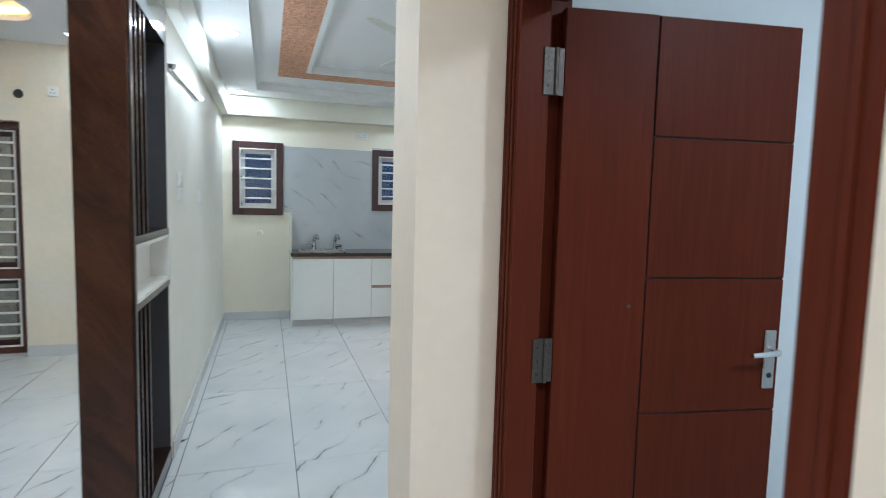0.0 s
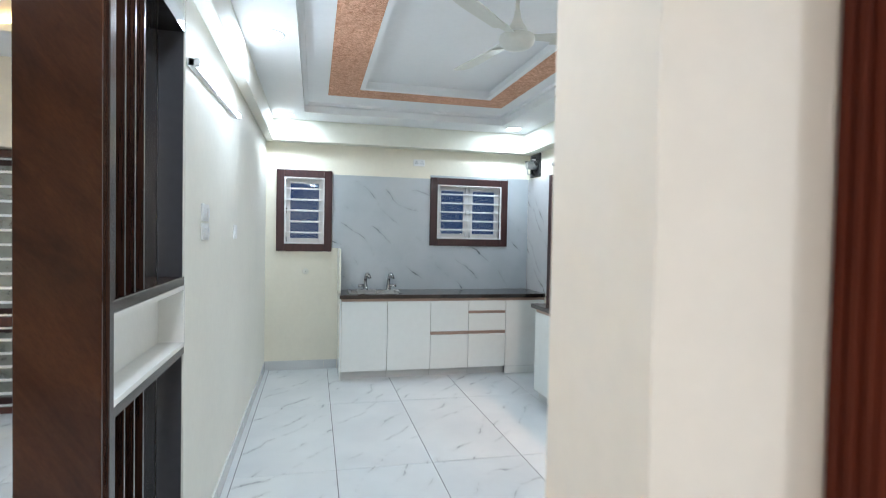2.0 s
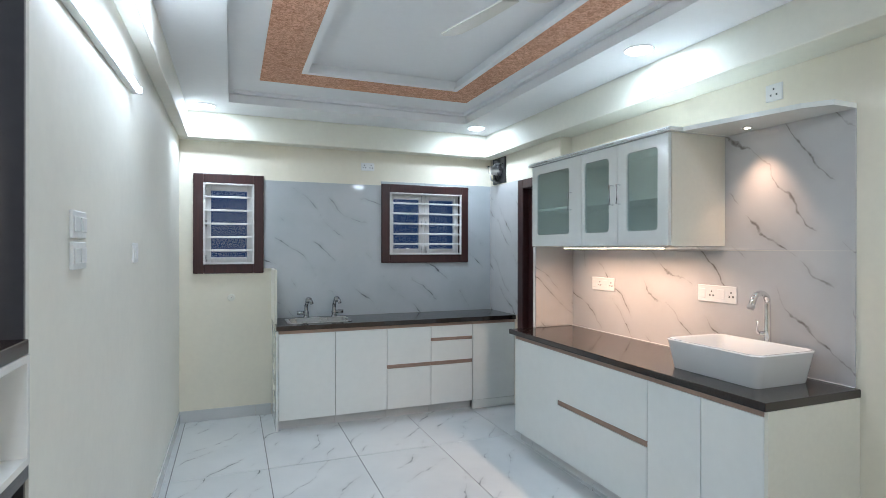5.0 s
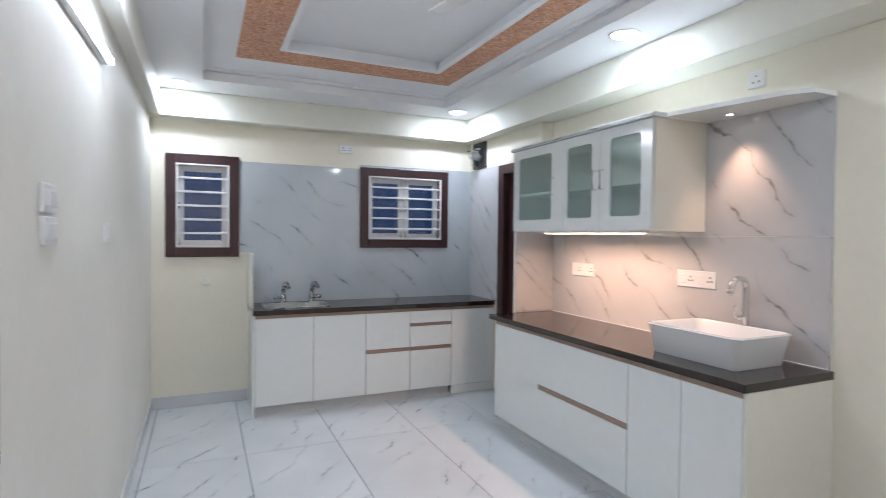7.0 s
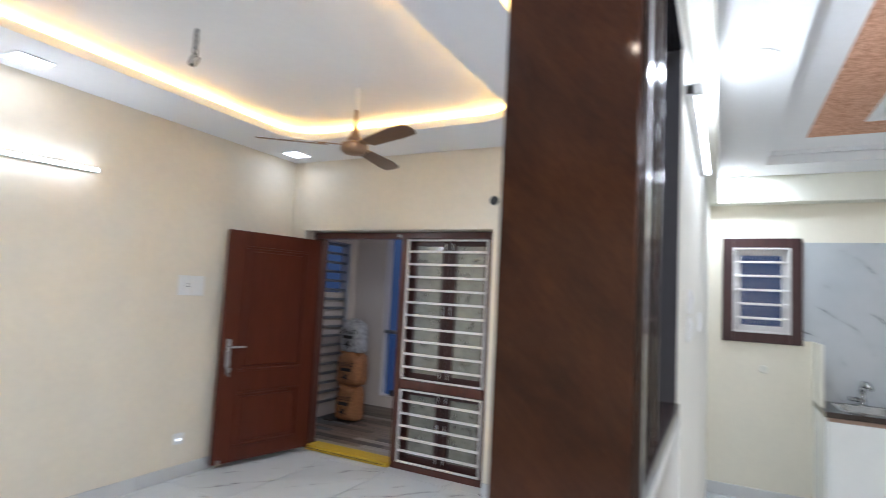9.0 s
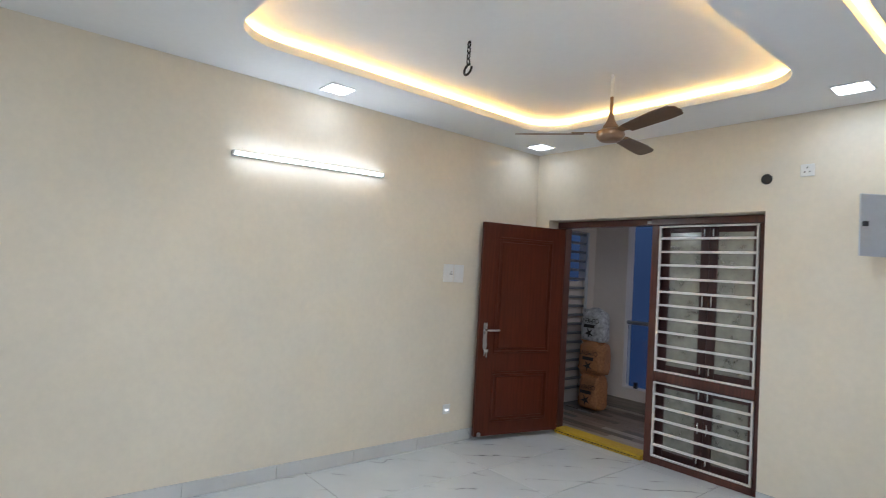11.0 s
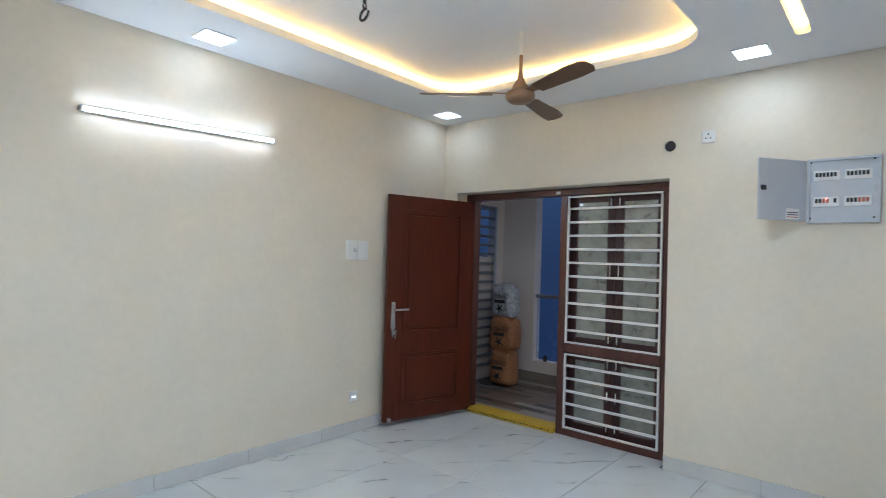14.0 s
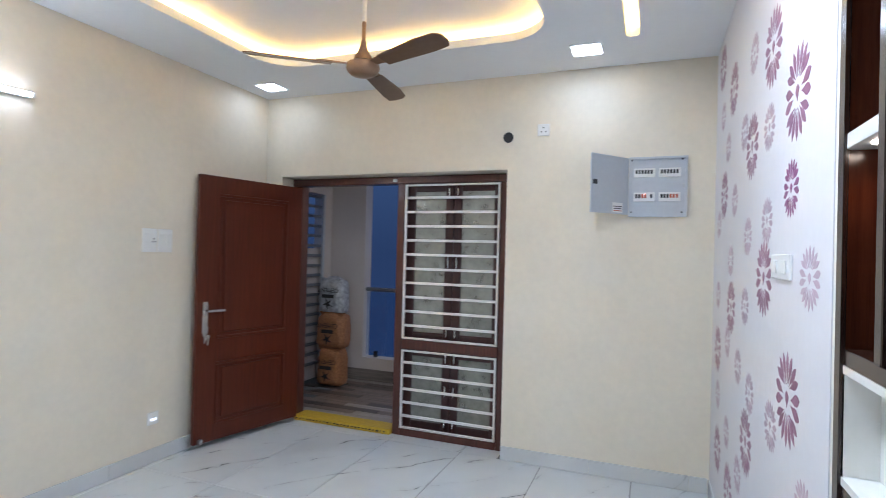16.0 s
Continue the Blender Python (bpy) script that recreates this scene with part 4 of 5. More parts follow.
# Black disc stands for the shaded inside of the pipe; the wall is uncut.
part("pipe_end", rod(bmesh.new(), (-1.443, WY - 0.002, 2.332), (-1.443, WY - 0.0002, 2.332), 0.0295, 20), M_INK, vp)


def batten(name, x, y0, y1, z, side, label, rise=0.0, lit=None):
    tb = thing(name, (x, (y0 + y1) / 2, z), label, "light", "wall tube lights")
    s = side
    xs = sorted((x, x + s * 0.028))
    part("batten", B(xs[0], xs[1], y0, y1, z - 0.016, z + 0.016, bevel=0.003), M_WHITE, tb)
    part("tube", smooth(rod(bmesh.new(), (x + s * 0.032, y0 + 0.018, z), (x + s * 0.032, y1 - 0.018, z), 0.0125, 16)), lit or M_TUBE, tb, "lit white tube")
    for y in (y0, y1 - 0.018):
        xs2 = sorted((x + s * 0.002, x + s * 0.047))
        part("end_cap", B(xs2[0], xs2[1], y, y + 0.018, z - 0.017, z + 0.017, bevel=0.004), M_WHITE, tb)
    for o in tb.children:
        for v in o.data.vertices:
            v.co.z += rise * v.co.y / (y1 - y0)
    return tb


batten("tube_light", PX1, 3.685, 4.965, 2.193, 1, "lit white tube light on the kitchen wall", 0.05)
batten("tube_light", WX, 2.99, 4.185, 2.253, 1, "lit white tube light on the cream living room wall", 0.035, M_TUBELIVING)

for lx, ly in KITCHEN_LAMPS:
    dl = thing("ceiling_downlight", (lx, ly, KITCHEN_CEIL), "round lit white downlight in the kitchen ceiling, near pair added unseen", "light", "kitchen downlights")
    part("bezel", lathe(bmesh.new(), (lx, ly, KITCHEN_CEIL), [(0.088, -0.0005), (0.084, -0.006), (0.076, -0.006), (0.074, -0.0005)], 28), M_WHITE, dl)
    part("diffuser", smooth(lathe(bmesh.new(), (lx, ly, KITCHEN_CEIL), [(0.073, -0.002), (0.073, -0.007), (0.066, -0.011)], 28)), M_LAMP, dl)
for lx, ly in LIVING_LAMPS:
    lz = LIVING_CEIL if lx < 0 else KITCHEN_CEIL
    dl = thing("panel_light", (lx, ly, lz), "square lit white panel light in the living room ceiling, some added unseen", "light", "living room panel lights")
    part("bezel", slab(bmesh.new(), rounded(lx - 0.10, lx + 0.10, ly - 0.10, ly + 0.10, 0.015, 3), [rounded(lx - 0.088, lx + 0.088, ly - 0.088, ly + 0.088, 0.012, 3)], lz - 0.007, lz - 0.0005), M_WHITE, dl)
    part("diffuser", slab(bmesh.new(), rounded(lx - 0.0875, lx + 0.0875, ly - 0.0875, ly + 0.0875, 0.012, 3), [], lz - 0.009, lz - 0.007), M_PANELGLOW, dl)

for k, (lx, ly) in enumerate(SPOTS + [(-0.15, -0.73)]):
    sp = thing("ceiling_spotlight", (lx, ly, LIVING_CEIL), "small round unlit spotlight in the living room ceiling" if k == 2 else "small round warm lit spotlight in the living room ceiling", "light", "living room spotlights")
    part("bezel", lathe(bmesh.new(), (lx, ly, LIVING_CEIL), [(0.045, -0.0005), (0.043, -0.006), (0.034, -0.006), (0.032, -0.0005)], 24), M_CHROME if k == 2 else M_WHITE, sp)
    part("diffuser", rod(bmesh.new(), (lx, ly, LIVING_CEIL - 0.006), (lx, ly, LIVING_CEIL - 0.004), 0.031, 24), (M_SPOTGLOW, M_SPOTDIM, M_WHITE)[k], sp)

# ---- fans ----


def ceiling_fan(x, y, z, top, base_angle, reach, mats, label, width=0.13, tilt=-13):
    shell, blade = mats
    fn = thing("ceiling_fan", (x, y, z), label, "fan")
    part("down_rod", smooth(rod(bmesh.new(), (x, y, z + 0.08), (x, y, z + 0.245), 0.011, 12)), shell, fn)
    part("rod_sleeve", smooth(rod(bmesh.new(), (x, y, z + 0.246), (x, y, top - 0.002), 0.012, 12)), M_CEIL, fn, "white painted rod end")
    part("motor", smooth(lathe(bmesh.new(), (x, y, z), [(0.03, -0.052), (0.066, -0.046), (0.086, -0.028), (0.092, -0.008), (0.088, 0.012), (0.064, 0.024), (0.054, 0.030)], 28)), shell, fn)
    part("bell", smooth(lathe(bmesh.new(), (x, y, z), [(0.054, 0.031), (0.048, 0.052), (0.032, 0.075), (0.020, 0.105), (0.014, 0.140)], 24)), shell, fn)
    for k in range(3):
        turn = Matrix.Translation((x, y, z)) @ Matrix.Rotation(radians(base_angle + 120 * k), 4, "Z") @ Matrix.Rotation(radians(tilt), 4, "X")
        pts = [(0.17, -width * 0.36), (reach * 0.75, -width * 0.52), (reach * 0.95, -width * 0.46), (reach, -width * 0.25), (reach, width * 0.15), (reach * 0.96, width * 0.42), (reach * 0.8, width * 0.46), (0.17, width * 0.34)]
        bm = outline_plate(bmesh.new(), pts, lambda u, v, w: turn @ Vector((u, v, w - 0.004 - 0.35 * v * v)), 0.006)
        bmesh.ops.recalc_face_normals(bm, faces=bm.faces)
        b = part("blade", bm, blade, fn)
        bm = outline_plate(bmesh.new(), [(0.085, -0.022), (0.19, -0.036), (0.25, -0.018), (0.25, 0.018), (0.19, 0.036), (0.085, 0.022)], lambda u, v, w: turn @ Vector((u, v, w + 0.004)), 0.006)
        bmesh.ops.recalc_face_normals(bm, faces=bm.faces)
        part("bracket", bm, shell, b)
    return fn


ceiling_fan(-1.95, 4.87, 2.49, UPPER, -22, 0.62, (M_FANBROWN, M_FANBLADE), "bronze-brown three-blade ceiling fan at rest")
ceiling_fan(1.605, 3.935, 2.50, 2.83, -16, 0.60, (M_FANWHITE, M_FANWHITE), "ivory white three-blade kitchen ceiling fan at rest")

hk = thing("ceiling_hook", (-2.27, 3.88, 2.70), "dark metal chain and hook hanging from the ceiling", "hook")
hx, hy = -2.27, 3.88
part("stem", rod(bmesh.new(), (hx, hy, UPPER - 0.001), (hx, hy, 2.870), 0.006, 8), M_BLACK, hk)
for k in range(4):
    zc = 2.865 - 0.034 * k
    a = 90 * (k % 2)
    pts = [(hx + 0.010 * math.cos(radians(t)) * math.cos(radians(a)), hy + 0.010 * math.cos(radians(t)) * math.sin(radians(a)), zc + 0.022 * math.sin(radians(t))) for t in range(0, 361, 30)]
    part("chain_link", smooth(tube(bmesh.new(), pts, 0.0042, 6)), M_BLACK, hk)
pts = [(hx + 0.030 * math.cos(radians(t)), hy + 0.008 * math.sin(radians(t)), 2.715 + 0.034 * math.sin(radians(t))) for t in range(80, 400, 20)]
part("ring", smooth(tube(bmesh.new(), pts, 0.007, 8)), M_BLACK, hk)

# exhaust fan in the kitchen corner
ef = thing("exhaust_fan", (3.09, 7.12, 2.31), "black exhaust fan in a steel frame on the kitchen wall", "fan")
EY, EZ = 7.11, 2.305
part("mount_plate", slab(bmesh.new(), [(EY - 0.13, EZ - 0.13), (EY + 0.13, EZ - 0.13), (EY + 0.13, EZ + 0.13), (EY - 0.13, EZ + 0.13)], [rounded(EY - 0.11, EY + 0.11, EZ - 0.11, EZ + 0.11, 0.109, 6)], 0, 0.02), M_BLACK, ef)
for o in ef.children:
    o.data.transform(Matrix.Translation(-BASE[ef]) @ Matrix(((0, 0, -1, 3.0895), (1, 0, 0, 0), (0, 1, 0, 0), (0, 0, 0, 1))) @ Matrix.Translation(BASE[ef]))
part("housing", B(3.082, 3.0890, EY - 0.11, EY + 0.11, EZ - 0.11, EZ + 0.11), M_BLACK, ef)
bm = bmesh.new()
rod(bm, (3.08, EY, EZ), (2.97, EY, EZ), 0.055, 18, 0.040)
part("motor", smooth(bm), M_STEEL, ef, "steel motor housing")
for k in range(3):
    a = radians(30 + 120 * k)
    cy, cz = math.cos(a), math.sin(a)
    part("strut", smooth(tube(bmesh.new(), [(3.065, EY + 0.115 * cy, EZ + 0.115 * cz), (2.985, EY + 0.10 * cy, EZ + 0.10 * cz), (2.975, EY + 0.03 * cy, EZ + 0.03 * cz)], 0.007, 8)), M_STEEL, ef)
for k in range(5):
    a = radians(72 * k)
    m = Matrix.Translation((3.045, EY, EZ)) @ Matrix.Rotation(a, 4, "X") @ Matrix.Rotation(radians(28), 4, "Z")
    bm = outline_plate(bmesh.new(), [(0.03, -0.02), (0.10, -0.045), (0.10, 0.03), (0.03, 0.02)], lambda u, v, w: m @ Vector((w, v, u)), 0.003)
    bmesh.ops.recalc_face_normals(bm, faces=bm.faces)
    part("blade", bm, M_BLACK, ef)

# ---- main door and its side window ----
FY0, FY1 = 6.245, 6.345
mf = tagged(new("door_main_frame"), "dark red-brown wooden frame of door and side window", "door frame", "", "structure")
BASE[mf] = Vector((0, 0, 0))
JX = [(DX0 + 0.002, -3.325), (-2.395, -2.333), (-1.525, DX1 - 0.002)]
for a, b in JX:
    part("jamb", B(a, b, FY0, FY1, 0, 2.035, bevel=0.005, seg=2), M_FRAME, mf)
part("head", B(DX0 + 0.002, DX1 - 0.002, FY0, FY1, 2.036, 2.095, bevel=0.005, seg=2), M_FRAME, mf)
part("transom", B(-2.332, -1.526, FY0, FY1, 0.700, 0.775, bevel=0.005, seg=2), M_FRAME, mf)
part("bottom_rail", B(-2.332, -1.526, FY0, FY1, 0.0, 0.055, bevel=0.005, seg=2), M_FRAME, mf)
part("latch", B(-2.44, -2.40, FY0 - 0.006, FY0, 2.05, 2.075, bevel=0.002), M_STEEL, mf)
ts = thing("threshold", (-2.86, 6.28, 0), "yellow painted door threshold with a worn pattern line", "threshold")
part("sill", B(-3.324, -2.396, FY0 - 0.04, FY1 + 0.03, 0, 0.045, bevel=0.008, seg=2), M_YELLOW, ts)
random.seed(4)
for k in range(26):
    u = -3.30 + 0.034 * k
    part("pattern_dash", B(u, u + random.uniform(0.012, 0.026), FY0 - 0.0425, FY0 - 0.0395, 0.018 + random.uniform(-0.003, 0.003), 0.026), M_INK, ts)

sw = tagged(new("window_3"), "side window with white bar grille and dark wooden sashes", "window", "", "structure")
BASE[sw] = Vector((0, 0, 0))
for z0, z1, nb in ((0.776, 2.034, 10), (0.056, 0.699, 5)):
    gx0, gx1 = -2.326, -1.532
    for b in ((gx0, gx0 + 0.016, z0 + 0.006, z1 - 0.006), (gx1 - 0.016, gx1, z0 + 0.006, z1 - 0.006), (gx0 + 0.017, gx1 - 0.017, z0 + 0.006, z0 + 0.020), (gx0 + 0.017, gx1 - 0.017, z1 - 0.020, z1 - 0.006)):
        part("grille_edge", B(b[0], b[1], FY0 - 0.008, FY0 + 0.014, b[2], b[3], bevel=0.002), M_WHITEMETAL, sw)
    for k in range(nb):
        z = z0 + (z1 - z0) * (k + 1) / (nb + 1)
        part("grille_bar", B(gx0 + 0.017, gx1 - 0.017, FY0 - 0.004, FY0 + 0.012, z - 0.010, z + 0.010, bevel=0.003), M_WHITEMETAL, sw)
    for a, b in ((-2.331, -1.930), (-1.928, -1.527)):
        yy, s = FY1 - 0.035, 0.075
        for q in ((a, a + s * 0.9, z0, z1), (b - s * 0.9, b, z0, z1), (a + s * 0.9, b - s * 0.9, z0, z0 + s * 0.8), (a + s * 0.9, b - s * 0.9, z1 - s * 0.8, z1)):
            part("sash", B(q[0], q[1], yy, yy + 0.032, q[2] + 0.001, q[3] - 0.001, bevel=0.004), M_WINFRAME, sw)
        p = part("pane", B(a + s * 0.9 - 0.006, b - s * 0.9 + 0.006, yy + 0.014, yy + 0.018, z0 + s * 0.8 - 0.006, z1 - s * 0.8 + 0.006), M_OBSCURE, sw)
        p.visible_shadow = False
        cx = b - 0.035 if a < -2 else a + 0.035
        for z in (z0 + 0.05, (z0 + z1) / 2, z1 - 0.05):
            part("bolt", smooth(tube(bmesh.new(), [(cx, yy - 0.010, z - 0.045), (cx, yy - 0.010, z + 0.045)], 0.008, 8)), M_CHROME, sw, "chrome tower bolt")

# main door leaf, open into the room
HX, HY, OPEN = -3.285, 6.170, -104.0
dl_m = around(HX, HY, OPEN)
ld = thing("main_door", (HX, HY, 0), "open red-brown wooden main door with two raised panels", "door")
LW, LT, LH = 0.930, 0.036, 2.008


def leaf_box(u0, u1, d0, d1, z0, z1, bev=0.0, seg=1):
    return turned(B(HX + u0, HX + u1, HY + d0, HY + d1, z0, z1, bevel=bev, seg=seg), dl_m)


part("leaf", leaf_box(0, LW, -LT / 2, LT / 2, 0.048, LH, 0.003), M_MAINDOOR, ld)
for z0, z1 in ((0.80, 1.88), (0.17, 0.63)):
    for sgn in (1, -1):
        a, b = sorted((sgn * LT / 2, sgn * (LT / 2 + 0.010)))
        u0, u1 = 0.15, LW - 0.16
        for q in ((u0, u1, z1 - 0.022, z1), (u0, u1, z0, z0 + 0.022), (u0, u0 + 0.022, z0 + 0.022, z1 - 0.022), (u1 - 0.022, u1, z0 + 0.022, z1 - 0.022)):
            part("moulding", leaf_box(q[0], q[1], a, b, q[2], q[3], 0.006, 2), M_MAINDOOR, ld)
        part("raised_panel", leaf_box(u0 + 0.045, u1 - 0.045, a, b, z0 + 0.045, z1 - 0.045, 0.007, 2), M_MAINDOOR, ld)
for sgn in (1, -1):
    a, b = sorted((sgn * LT / 2, sgn * (LT / 2 + 0.007)))
    hp = part("handle_plate", leaf_box(LW - 0.085, LW - 0.045, a, b, 0.85, 1.08, 0.003), M_STEEL, ld, "brushed steel handle plate")
    c = sgn * (LT / 2)
    bm = tube(bmesh.new(), [(HX + LW - 0.065, HY + c, 1.015), (HX + LW - 0.065, HY + c + sgn * 0.045, 1.015), (HX + LW - 0.075, HY + c + sgn * 0.052, 1.015), (HX + LW - 0.19, HY + c + sgn * 0.052, 1.015)], 0.009, 10)
    part("lever", smooth(turned(bm, dl_m)), M_STEEL, hp)
part("stopper", leaf_box(LW - 0.06, LW - 0.03, LT / 2, LT / 2 + 0.03, 0.05, 0.085, 0.004), M_STEEL, ld)
ks = thing("key_bunch", tuple((dl_m @ Vector((HX + LW - 0.065, HY + 0.05, 0.83)))), "small bunch of metal keys hanging in the door lock", "keys")
for k, (du, dz) in enumerate(((0.0, 0), (0.012, -0.02), (-0.012, -0.035))):
    bm = outline_plate(bmesh.new(), [(-0.011, 0.0), (0.011, 0.0), (0.013, -0.02), (0.006, -0.03), (0.006, -0.075), (-0.004, -0.075), (-0.006, -0.03), (-0.013, -0.02)], lambda u, v, w: dl_m @ Vector((HX + LW - 0.065 + du + u, HY + LT / 2 + 0.018 + 0.004 * k + w, 0.875 + dz + v)), 0.002)
    bmesh.ops.recalc_face_normals(bm, faces=bm.faces)
    part("key", bm, M_STEEL, ks)
pts = [tuple(dl_m @ Vector((HX + LW - 0.065 + 0.014 * math.cos(radians(t)), HY + LT / 2 + 0.022, 0.885 + 0.022 * math.sin(radians(t))))) for t in range(0, 361, 30)]
part("key_ring", smooth(tube(bmesh.new(), pts, 0.002, 6)), M_STEEL, ks)

# ---- distribution board ----
EBX0, EBX1, EBZ0, EBZ1 = -0.607, -0.250, 1.754, 2.148
db = thing("distribution_board", ((EBX0 + EBX1) / 2, WY, EBZ0), "open grey metal distribution board with rows of breakers", "fuse box")
part("frame", slab(bmesh.new(), [(EBX0, EBZ0), (EBX1, EBZ0), (EBX1, EBZ1), (EBX0, EBZ1)], [[(EBX0 + 0.014, EBZ0 + 0.014), (EBX1 - 0.014, EBZ0 + 0.014), (EBX1 - 0.014, EBZ1 - 0.014), (EBX0 + 0.014, EBZ1 - 0.014)]], 0, 0.03), M_GREYMETAL, db)
for o in db.children:
    o.data.transform(Matrix.Translation(-BASE[db]) @ Matrix(((1, 0, 0, 0), (0, 0, -1, WY), (0, 1, 0, 0), (0, 0, 0, 1))) @ Matrix.Translation(BASE[db]))
part("cover_panel", B(EBX0 + 0.0142, EBX1 - 0.0142, WY - 0.012, WY - 0.001, EBZ0 + 0.0142, EBZ1 - 0.0142), M_GREYMETAL, db)
for cx, cz, red in ((-0.51, 2.045, 0), (-0.355, 2.045, 0), (-0.51, 1.885, 1), (-0.355, 1.885, 2)):
    row = part("breaker_strip", B(cx - 0.066, cx + 0.066, WY - 0.018, WY - 0.0125, cz - 0.030, cz + 0.030, bevel=0.002), M_WHITE, db)
    for k in range(6):
        u = cx - 0.055 + 0.0185 * k
        mt = M_REDPLASTIC if (red == 1 and k in (2, 3)) or (red == 2 and k > 2) else M_BLACK
        if red == 1 and k == 4:
            continue
        part("breaker", B(u, u + 0.013, WY - 0.027, WY - 0.0182, cz - 0.008, cz + 0.018, bevel=0.002), mt, row)
part("indicator", rod(bmesh.new(), (-0.505, WY - 0.0182, 1.90), (-0.505, WY - 0.024, 1.90), 0.007), glow("red_indicator", (1.0, 0.30, 0.22), 6), db, "lit red indicator lamp")
for cx, cz in ((-0.59, 1.785), (-0.59, 2.13), (-0.28, 1.785), (-0.28, 2.13)):
    part("screw", rod(bmesh.new(), (cx, WY - 0.0122, cz), (cx, WY - 0.0155, cz), 0.006, 10), M_BLACK, db)
part("lock_hook", smooth(tube(bmesh.new(), [(-0.272, WY - 0.03, 1.97), (-0.272, WY - 0.04, 1.965), (-0.272, WY - 0.04, 1.945), (-0.272, WY - 0.03, 1.94)], 0.003, 6)), M_STEEL, db)
dm = around(EBX0, WY - 0.032, 232)
dd = part("door", turned(B(EBX0, EBX0 + 0.345, WY - 0.044, WY - 0.032, EBZ0 + 0.012, EBZ1 - 0.006, bevel=0.003), dm), M_GREYMETAL, db, "open grey metal door")
part("latch", turned(B(EBX0 + 0.30, EBX0 + 0.335, WY - 0.030, WY - 0.020, 1.945, 1.975, bevel=0.002), dm), M_BLACK, dd)
part("sticker", turned(B(EBX0 + 0.055, EBX0 + 0.15, WY - 0.0318, WY - 0.0305, 1.775, 1.84), dm), M_WHITE, dd, "white paper sticker with print lines")
for k in range(3):
    part("print_line", turned(B(EBX0 + 0.062, EBX0 + 0.142, WY - 0.0304, WY - 0.0298, 1.785 + 0.014 * k, 1.790 + 0.014 * k), dm), M_REDPLASTIC if k == 0 else M_INK, dd)

# ---- bedroom door ----
bf = tagged(new("door_bedroom_frame"), "red-brown moulded wooden door frame", "door frame", "", "structure")
BASE[bf] = Vector((0, 0, 0))
for a, b, inner in ((1.818, 1.903, -1), (0.864, 0.948, 1)):
    part("jamb", B(1.281, 1.380, a, b, 0, 2.118, bevel=0.006, seg=2), M_REDWOOD, bf)
    part("rebate", B(1.3805, 1.3995, a + (0.048 if inner < 0 else 0), b - (0 if inner < 0 else 0.045), 0, 2.118), M_REDWOOD, bf)
    for k, w in enumerate((0.018, 0.040, 0.062) if inner < 0 else (0.030,)):
        c = b - w if inner < 0 else a + w
        part("moulding", B(1.2765 - 0.002 * (k == 1), 1.2815, c - 0.008, c + 0.008, 0, 2.118, bevel=0.004, seg=2), M_REDWOOD, bf)
part("stop_strip", B(1.3996, 1.47, 1.8665, 1.8795, 0, 2.118), M_REDWOOD, bf)
part("head", B(1.281, 1.425, 0.949, 1.817, 2.045, 2.118, bevel=0.006, seg=2), M_REDWOOD, bf)
BX, BY, BOPEN = 1.432, 1.842, -9.0
bmx = around(BX, BY, BOPEN)
bd = thing("bedroom_door", (BX, BY, 0), "open red-brown laminate bedroom door with grooved panels", "door")


def bleaf(u0, u1, d0, d1, z0, z1, bev=0.0, seg=1):
    return turned(B(BX + u0, BX + u1, BY + d0, BY + d1, z0, z1, bevel=bev, seg=seg), bmx)


BW = 0.762
part("edge", bleaf(0, 0.006, -0.0139, 0.0139, 0.012, 2.038), M_REDWOOD, bd)
part("core", bleaf(0.0061, BW, -0.014, 0.014, 0.012, 2.038), M_INK, bd)
GV = 0.288
part("panel", bleaf(0, GV - 0.0025, -0.020, -0.014, 0.012, 2.038, 0.002), M_REDWOOD, bd)
zs = [0.012, 0.38, 0.833, 1.260, 1.686, 2.038]
for z0, z1 in zip(zs, zs[1:]):
    part("panel", bleaf(GV + 0.0025, BW, -0.020, -0.014, z0 + 0.0025, z1 - 0.0025, 0.002), M_REDWOOD, bd)
part("back_panel", bleaf(0, BW, 0.014, 0.020, 0.012, 2.038, 0.002), M_REDWOOD, bd)
hp = part("handle_plate", bleaf(BW - 0.055, BW - 0.015, -0.028, -0.020, 0.905, 1.095, 0.003), M_STEEL, bd, "brushed steel handle plate")
bm = tube(bmesh.new(), [(BX + BW - 0.035, BY - 0.028, 1.033), (BX + BW - 0.035, BY - 0.065, 1.033), (BX + BW - 0.045, BY - 0.072, 1.033), (BX + BW - 0.135, BY - 0.072, 1.028)], 0.009, 10)
part("lever", smooth(turned(bm, bmx)), M_CHROME, hp)
part("keyhole", turned(rod(bmesh.new(), (BX + BW - 0.035, BY - 0.0278, 0.95), (BX + BW - 0.035, BY - 0.0295, 0.95), 0.009, 10), bmx), M_BLACK, hp)
part("viewer", turned(rod(bmesh.new(), (BX + 0.235, BY - 0.020, 1.175), (BX + 0.235, BY - 0.023, 1.175), 0.006, 12), bmx), M_HINGE, bd)
for hz in (1.852, 1.015, 0.2):
    h = part("hinge", B(1.358, 1.422, 1.8125, 1.8178, hz - 0.066, hz + 0.066, bevel=0.001), M_HINGE, bd, "worn steel butt hinge")
    part("knuckle", smooth(rod(bmesh.new(), (1.397, 1.8105, hz - 0.066), (1.397, 1.8105, hz + 0.066), 0.006, 10)), M_HINGE, h)
    for k in (-0.04, 0, 0.04):
        part("screw", rod(bmesh.new(), (1.373, 1.8126, hz + k), (1.373, 1.8105, hz + k), 0.004, 8), M_BLACK, h)

